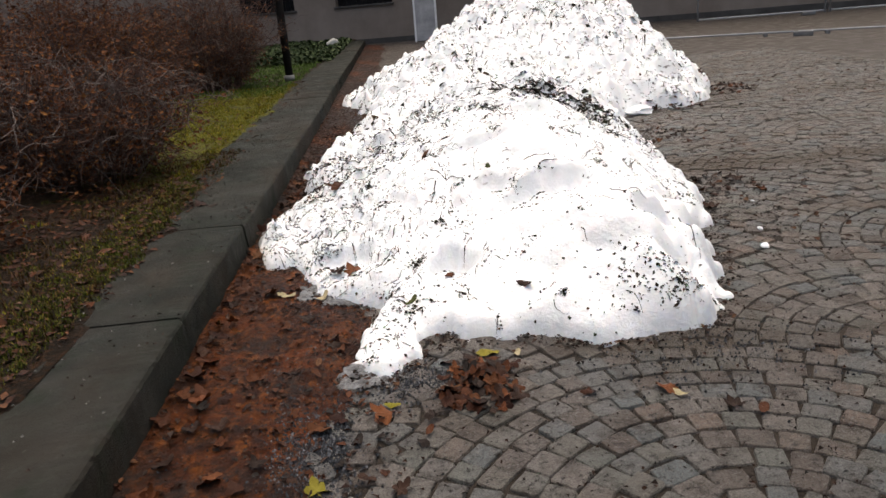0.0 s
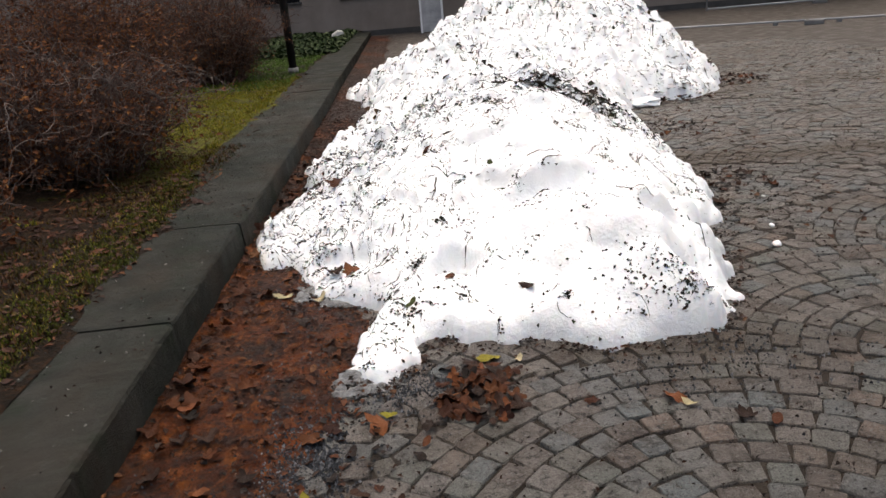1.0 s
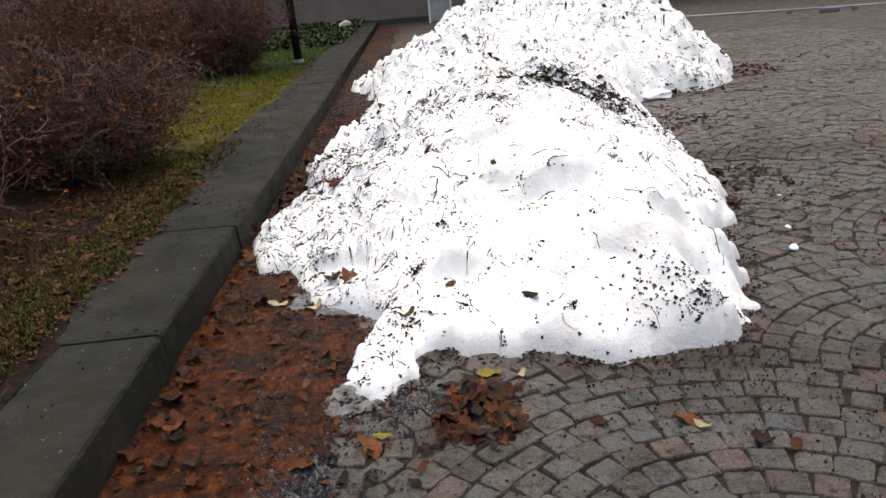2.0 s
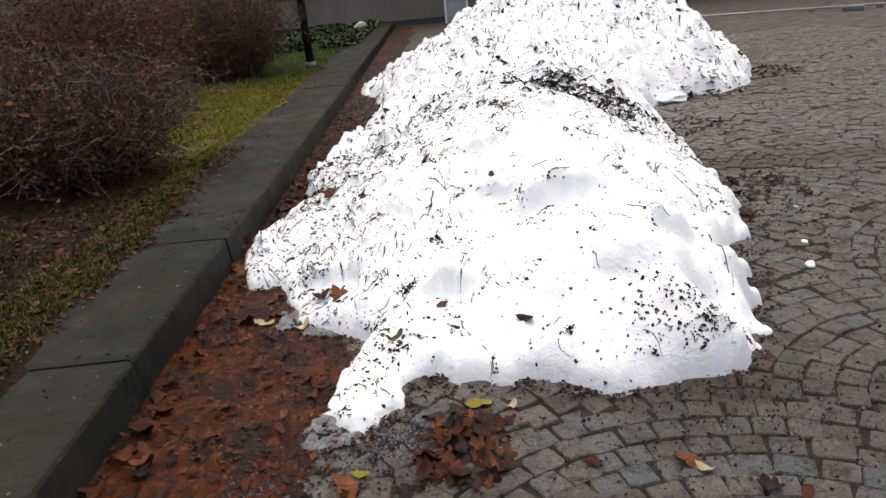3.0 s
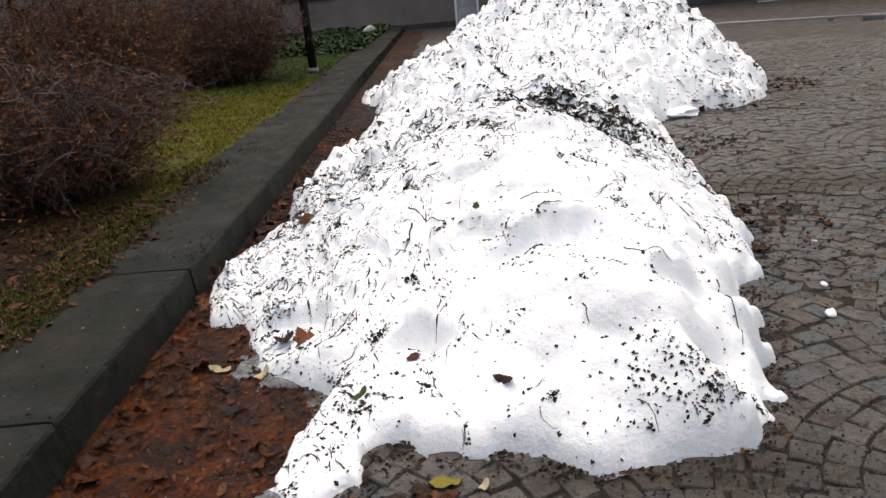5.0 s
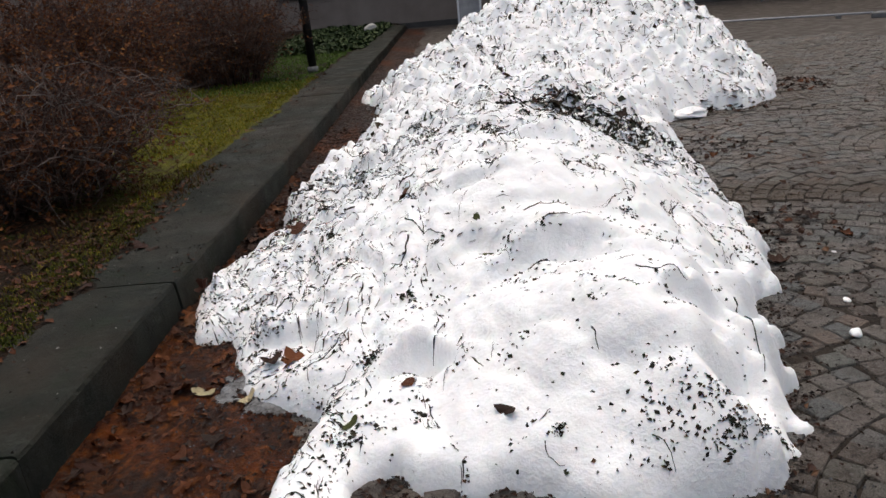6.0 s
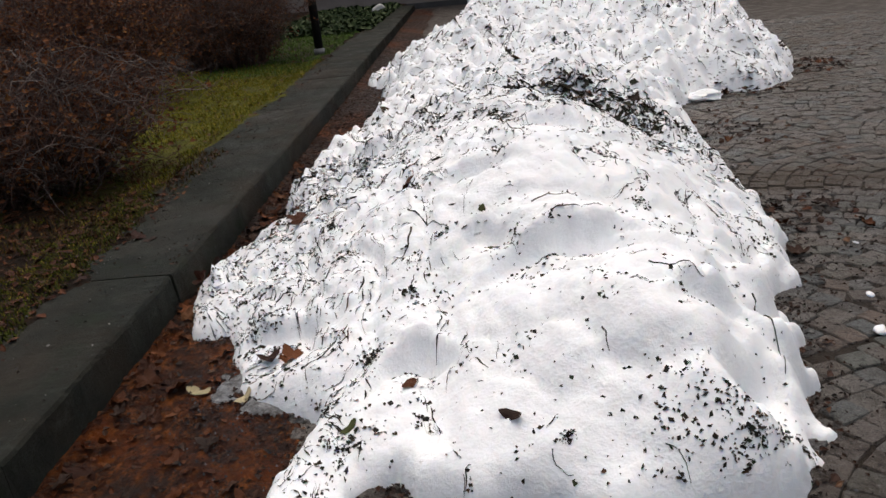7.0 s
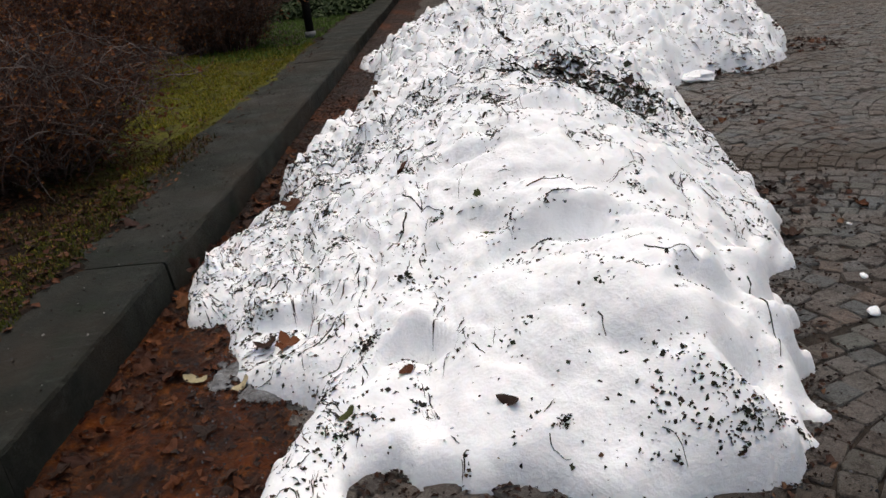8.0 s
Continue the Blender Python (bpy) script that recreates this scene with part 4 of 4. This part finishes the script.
litter("leaf_litter", 420, lambda r: (r.uniform(-1.1, -0.71), r.uniform(1.5, 9.0)), 55, 0.003, 0.009, DARKLEAF, "small dark crumbs on the kerb slabs")
litter("leaf_litter", 230, lambda r: (1.2 + 0.40 * r.random() + 0.19 * (yy := r.uniform(2.6, 7.6)) * 0.6, yy), 56, 0.006, 0.024, DULL, "brown leaf scraps strewn beside the snow")
litter("leaf_litter", 3000, lambda r: (r.uniform(-0.1, 3.2), 1.2 + 5 * r.random() ** 1.8), 57, 0.002, 0.009, DARKLEAF, "dark crumbs strewn over the setts")
litter("leaf_litter", 160, lambda r: (r.uniform(2.2, 5.0), r.uniform(5.8, 8.4)), 58, 0.012, 0.03, DULL, "scattered leaves beside the far heap")


def beside_snow(r):
    i = r.randrange(len(OUTLINE))
    (ax, ay), (bx, by) = OUTLINE[i - 1], OUTLINE[i]
    t = r.random()
    return ax + t * (bx - ax) + r.gauss(0, 0.05), ay + t * (by - ay) + r.gauss(0, 0.05)


litter("leaf_litter", 3000, beside_snow, 59, 0.003, 0.012, DARKLEAF, "dark crumbs along the melting edge of the snow")
litter("leaf_litter", 260, beside_snow, 60, 0.006, 0.02, DULL, "brown leaf scraps along the melting edge of the snow")
litter("leaf_litter", 1700, lambda r: (r.uniform(-0.66, -0.2), r.uniform(3.5, 6.8)), 63, 0.005, 0.02, DARKLEAF, "dark debris between the kerb and the melting snow")
litter("leaf_litter", 700, lambda r: (r.gauss(1.5, 0.22), r.uniform(2.6, 5.4)), 62, 0.002, 0.009, DARKLEAF, "dark crumbs in the joints beside the snow")


# ---- grit ----
def grit(n, spots, seed):
    rng = random.Random(seed)
    v, f = [], []
    for _ in range(n):
        cx, cy, sx, sy = rng.choice(spots)
        x, y = rng.gauss(cx, sx), rng.gauss(cy, sy)
        if x < KERB_X1 + 0.01 or inside(x, y) > 0.0:
            continue
        z = max(0.0, mulch_height(x, y)) if x < 0.2 else 0.0
        s = rng.uniform(0.002, 0.0055)
        b = len(v)
        for k in range(4):
            a = 1.571 * k + rng.uniform(-0.5, 0.5)
            v.append((x + s * math.cos(a), y + s * math.sin(a), z - 0.002))
        v.append((x, y, z + s * rng.uniform(0.6, 1.3)))
        f += [(b + k, b + (k + 1) % 4, b + 4) for k in range(4)]
    return tagged(new("grit", mesh_of("grit", v, f, GRIT)), "blue-grey winter grit on mulch and setts", "grit", kind="stuff")


grit(5200, [(-0.27, 1.72, 0.06, 0.13), (-0.27, 1.72, 0.06, 0.13), (-0.27, 1.72, 0.05, 0.10), (-0.02, 2.03, 0.08, 0.06), (-0.35, 2.75, 0.08, 0.15), (0.9, 2.0, 0.25, 0.12), (-0.3, 2.1, 0.2, 0.35), (-0.35, 4.6, 0.15, 0.8)], 61)


# ---- crumbs, twigs and dark crack lines on the snow ----
def far_crack(x, y):
    return min(1.0, abs(n3(3.2 * x, 3.2 * y, 11)) * 2.6)


def snow_debris(name, n, region, dens, seed, kind, label, crack=crease, clumps=0, big=1.0, heaps=()):
    rng = random.Random(seed)
    v, f = [], []
    x0, x1, y0, y1 = region
    spots = []
    for _ in range(n):
        x, y = rng.uniform(x0, x1), rng.uniform(y0, y1)
        if rng.random() < dens(x, y):
            spots.append((x, y))
    for x, y in spots[:clumps]:
        r = rng.uniform(0.008, 0.035) * (1.0 + 0.3 * max(0.0, y - 3.4))
        spots += [(rng.gauss(x, r), rng.gauss(y, r)) for _ in range(rng.randint(8, 45))]
    for x, y, r, k in heaps:
        spots += [(rng.gauss(x, r), rng.gauss(y, 0.8 * r)) for _ in range(k)]
    for x, y in spots:
        z = snow_height(x, y)
        if z < 0.012:
            continue
        e = 0.03
        gx, gy = (snow_height(x + e, y) - z) / e, (snow_height(x, y + e) - z) / e
        g = Vector((-gx, -gy, 1)).normalized()
        if math.hypot(gx, gy) > (1.0 if kind == "strip" else 1.8):
            continue
        b = len(v)
        if kind == "crumb":
            s = big * (0.0022 + 0.0068 * rng.random() ** 2) * (1.0 + 0.25 * max(0, y - 3))
            q = Vector((0, 0, 1)).rotation_difference(g).to_matrix() @ Euler((rng.gauss(0, 0.3), rng.gauss(0, 0.3), rng.uniform(0, 6.3))).to_matrix()
            o = Vector((x, y, z + 0.001))
            k = rng.uniform(0.35, 0.9)
            v += [o + q @ Vector(p) for p in ((0, -s, 0), (s * k, -0.2 * s, 0.0015), (0.2 * s, s, 0), (-s * k, 0.2 * s, 0.002))]
            f += [(b, b + 1, b + 2), (b, b + 2, b + 3)]
        else:
            # a thin strip that follows the crack
            ln = rng.uniform(0.012, 0.06) * (1.0 + 0.3 * max(0, y - 3.2))
            a = rng.uniform(0, 6.283)
            w = rng.uniform(0.0010, 0.0032) * (1.0 + 0.55 * max(0, y - 3.2))
            m, px, py = 5, x, y
            # one strip in ten runs long and thin, as a crack's shaded line
            if rng.random() < 0.10:
                ln, m, w = ln * 2.6, 12, w * 0.5
            for i in range(m + 1):
                zz = snow_height(px, py) + 0.002
                ww = w * rng.uniform(0.5, 1.2) * (1 - 0.8 * abs(i - m / 2) / (m / 2))
                nx, ny = -math.sin(a) * ww, math.cos(a) * ww
                v += [(px + nx, py + ny, zz + gx * nx + gy * ny), (px - nx, py - ny, zz - gx * nx - gy * ny)]
                cx, cy = crack(px + 0.02, py) - crack(px - 0.02, py), crack(px, py + 0.02) - crack(px, py - 0.02)
                if abs(cx) + abs(cy) > 0.12:
                    w2 = math.atan2(cx, -cy)
                    a = w2 if math.cos(w2 - a) > 0 or i == 0 else w2 + math.pi
                a += rng.gauss(0, 0.20)
                px += math.cos(a) * ln / m
                py += math.sin(a) * ln / m
            f += [(b + 2 * i, b + 2 * i + 1, b + 2 * i + 3, b + 2 * i + 2) for i in range(m)]
    return tagged(new(name, mesh_of(name, v, f, DEBRIS)), label, "debris", kind="stuff")


def snow_twig_crack(pts, r):
    """A thin dark strand along the snow through pts, for twigs and a fissure's shade."""
    line = []
    for (ax, ay), (bx, by) in zip(pts, pts[1:]):
        for k in range(8):
            u = k / 8
            x, y = ax + u * (bx - ax), ay + u * (by - ay)
            x, y = x + 0.006 * n3(40 * x, 40 * y, 61), y + 0.006 * n3(40 * x, 40 * y, 62)
            line.append(Vector((x, y, snow_height(x, y) + 0.5 * r)))
    v, f = [], []
    tube(v, f, line, [r * (1.1 - 0.7 * k / len(line)) for k in range(len(line))], 5)
    return tagged(new("twig", mesh_of("twig", v, f, DEBRIS, True)), "thin dark strand on the snow, for twigs and one crack's shade", "twig", "twigs on the snow")


# the first strand draws the shaded line of a fissure, the rest are twigs
for pts, r in ((((1.02, 2.76), (0.975, 2.60), (0.99, 2.52), (0.98, 2.45)), 0.0023), (((0.132, 3.08), (0.123, 3.01), (0.07, 2.956)), 0.0029), (((0.121, 3.176), (0.188, 3.10), (0.254, 3.02)), 0.0026),
               (((0.655, 2.23), (0.685, 2.20), (0.69, 2.176)), 0.0013), (((0.44, 2.274), (0.441, 2.246), (0.476, 2.22)), 0.0013), (((0.485, 3.01), (0.56, 3.03), (0.63, 3.07)), 0.0020),
               (((0.53, 2.93), (0.60, 2.92), (0.69, 3.0)), 0.0020), (((0.86, 2.80), (0.95, 3.05)), 0.0016), (((0.72, 2.627), (0.78, 2.61), (0.85, 2.60)), 0.0020),
               (((-0.30, 3.045), (-0.19, 3.06)), 0.0020), (((0.443, 3.70), (0.455, 3.48), (0.508, 3.35)), 0.0026), (((0.58, 2.47), (0.586, 2.415)), 0.0020), (((-0.12, 2.71), (-0.065, 2.76)), 0.0020)):
    snow_twig_crack(pts, r)


def near_density(x, y):
    k = n3(4 * x, 4 * y, 71) + 0.6 * n3(13 * x, 13 * y, 72)
    c = 0.045 + 0.7 * max(0.0, k - 0.25) + (0.55 + 0.5 * max(0.0, min(1.0, (y - 2.9) / 0.5))) * max(0.0, 1 - crease(x, y) * 3.2)
    c += 0.5 * math.exp(-((x - 0.78) / 0.15) ** 2 - ((y - 2.25) / 0.07) ** 2)
    c += 0.46 * max(0.0, min(1.0, (0.2 - x) / 0.4)) * max(0.15, min(1.0, (y - 2.3) / 0.5)) + 0.35 * max(0.0, min(1.0, (y - 3.4) / 0.5))
    if x > 0.6:
        c += 0.55 * math.exp(-max(0.0, inside(x, y)) / 0.06) * max(0.0, 0.4 + n3(6 * x, 6 * y, 75))
    c += 0.25 * math.exp(-((x + 0.08) / 0.12) ** 2 - ((y - 2.22) / 0.16) ** 2)
    c += 2.0 * math.exp(-((x - 0.90) / 0.26) ** 2 - ((y - 4.02) / 0.22) ** 2)
    return c


def far_density(x, y):
    low = max(0.0, 1 - abs(n3(3.2 * x, 3.2 * y, 11)) * 5) + 0.6 * max(0.0, 1 - abs(n3(8 * x, 8 * y, 12)) * 5)
    return 0.14 + 0.95 * low * (0.6 + n3(2.5 * x, 2.5 * y, 73))


CLUMPS = [(0.72, 2.33, 0.040, 40), (0.77, 2.28, 0.035, 40), (0.83, 2.23, 0.03, 60), (0.80, 2.20, 0.03, 50), (0.87, 2.22, 0.035, 80), (0.47, 2.284, 0.010, 40), (0.127, 2.86, 0.012, 60),
          (0.16, 2.44, 0.014, 30), (-0.32, 2.93, 0.035, 120), (0.69, 2.55, 0.018, 24), (0.05, 2.40, 0.03, 24), (0.86, 2.41, 0.02, 40), (0.22, 3.03, 0.02, 40), (0.13, 3.33, 0.025, 50), (-0.21, 3.30, 0.025, 50)]
snow_debris("crumbs", 24000, (-0.7, 1.6, 2.05, 4.6), near_density, 81, "crumb", "dark leaf crumbs and grit on the snow", clumps=420, heaps=CLUMPS)
snow_debris("twig_scraps", 9000, (-0.7, 1.6, 2.2, 4.6), lambda x, y: near_density(x, y) * (0.08 if x > 0.3 and y < 3.1 else 1.3), 82, "strip", "thin dark twigs, stalks and shaded crack lines on the snow")
snow_debris("crumbs", 6500, (-0.7, 3.2, 4.6, 8.4), far_density, 83, "crumb", "dark crumbs in the dirty far snow", far_crack, 300)
snow_debris("twig_scraps", 13000, (-0.7, 3.2, 4.6, 8.4), far_density, 84, "strip", "dark twigs, leaf shreds and shaded crack lines in the far snow", far_crack)

snow_debris("dirt", 9500, (0.4, 1.4, 3.6, 4.6), lambda x, y: (0.35 + 1.1 * max(0.0, n3(9 * x, 9 * y, 74) + 0.25)) * math.exp(-((x - 0.87) / 0.25) ** 2 - ((y - 4.12) / 0.20) ** 2), 86, "crumb", "dark rotten debris in the dip of the snow", big=2.1)
# large flat flakes darken the far heap where its holes lie in shade
snow_debris("clods", 2200, (-0.7, 3.2, 4.4, 8.2), far_density, 85, "crumb", "flat dark flakes for shaded holes in the far snow", far_crack, 0, 2.6)


# ---- setts laid in arcs ----
def sett_mesh(rng):
    """A worn granite block, one unit wide and long, its top at zero."""
    n = 8
    ring = []
    for sx, sy in ((1, 1), (-1, 1), (-1, -1), (1, -1)):
        e, c = 0.5 * rng.uniform(0.94, 1.03), rng.uniform(0.38, 0.46)
        long, short = (sx * e, sy * c * rng.uniform(0.95, 1.05)), (sx * c * rng.uniform(0.95, 1.05), sy * e * rng.uniform(0.96, 1.03))
        ring += [long, short] if sx * sy > 0 else [short, long]
    v = [(0.0, 0.0, rng.uniform(-0.0005, 0.0015))] + [(0.93 * x, 0.93 * y, rng.uniform(-0.0012, 0.0012)) for x, y in ring]
    v += [(0.985 * x, 0.985 * y, -0.004 + rng.uniform(-0.0015, 0.001)) for x, y in ring] + [(x, y, -0.03) for x, y in ring]
    f = [(0, 1 + k, 1 + (k + 1) % n) for k in range(n)]
    for r in (0, 1):
        f += [(1 + r * n + k, 1 + (r + 1) * n + k, 1 + (r + 1) * n + (k + 1) % n, 1 + r * n + (k + 1) % n) for k in range(n)]
    return v, f


def pavement():
    pave = tagged(new("pavement"), "wet grey-brown granite setts laid in overlapping fish-scale arcs", "pavement", kind="structure")
    rng = random.Random(91)
    kinds = [sett_mesh(rng) for _ in range(14)]
    meshes = [mesh_of("sett", v, f, COBBLE) for v, f in kinds]
    far_v, far_f, near = [], [], []
    # fans of rings round centres in staggered rows; each fan covers the feet of the next row
    half, rise, P, rings = 0.81, 0.67, 0.0725, 12
    R = P * rings
    for row in range(-7, 15):
        yc = 1.20 + rise * row
        for col in range(-2, 6):
            xc = 0.66 + 2 * half * col + half * (row % 2)
            below = [(xc - half, yc - rise), (xc + half, yc - rise), (xc, yc - 2 * rise)]
            for k in range(rings):
                r = P * (k + 0.5)
                t = rng.uniform(0, 6.283) if r < 0.3 else -0.9 + rng.uniform(0, 0.1)
                end = t + 6.283 if r < 0.3 else math.pi + 0.9
                while t < end - 0.4 * P / r:
                    w = rng.uniform(0.066, 0.094)
                    dt = w / r
                    if t + 1.45 * dt > end:
                        dt = end - t
                    tm = t + dt / 2
                    t += dt
                    x, y = xc + r * math.cos(tm), yc + r * math.sin(tm)
                    if x < -0.45 or x > 5.25 or y < -2.6 or y > 10.55:
                        continue
                    gap = min(math.hypot(x - bx, y - by) for bx, by in below) - R
                    if gap < -0.012:
                        continue
                    if 1.8 < y < 10.4 and x < 3.4 and inside(x, y) > 0.12:
                        continue
                    m = pose(x + rng.gauss(0, 0.003), y + rng.gauss(0, 0.003), rng.gauss(-0.001, 0.0016) - (0.006 if gap < 0.035 else 0.0), rng.gauss(0, 0.9), rng.gauss(0, 0.9), math.degrees(tm) - 90 + rng.gauss(0, 2.6))
                    m = m @ Matrix.Diagonal((min(r * dt, 0.11) * rng.uniform(0.94, 1.0), P * rng.uniform(0.94, 1.0), 1, 1))
                    q = rng.randrange(14)
                    if -0.1 < x < 1.6 and 1.35 < y < 3.0 and len(near) < 300:
                        near.append((q, m))
                    else:
                        b = len(far_v)
                        far_v.extend([m @ Vector(p) for p in kinds[q][0]])
                        far_f.extend([tuple(b + i for i in face) for face in kinds[q][1]])
    tagged(part("setts", mesh_of("setts", far_v, far_f, COBBLE), pave), kind="stuff")
    for q, m in near:
        o = part("sett", meshes[q], pave)
        o.matrix_local = m


pavement()
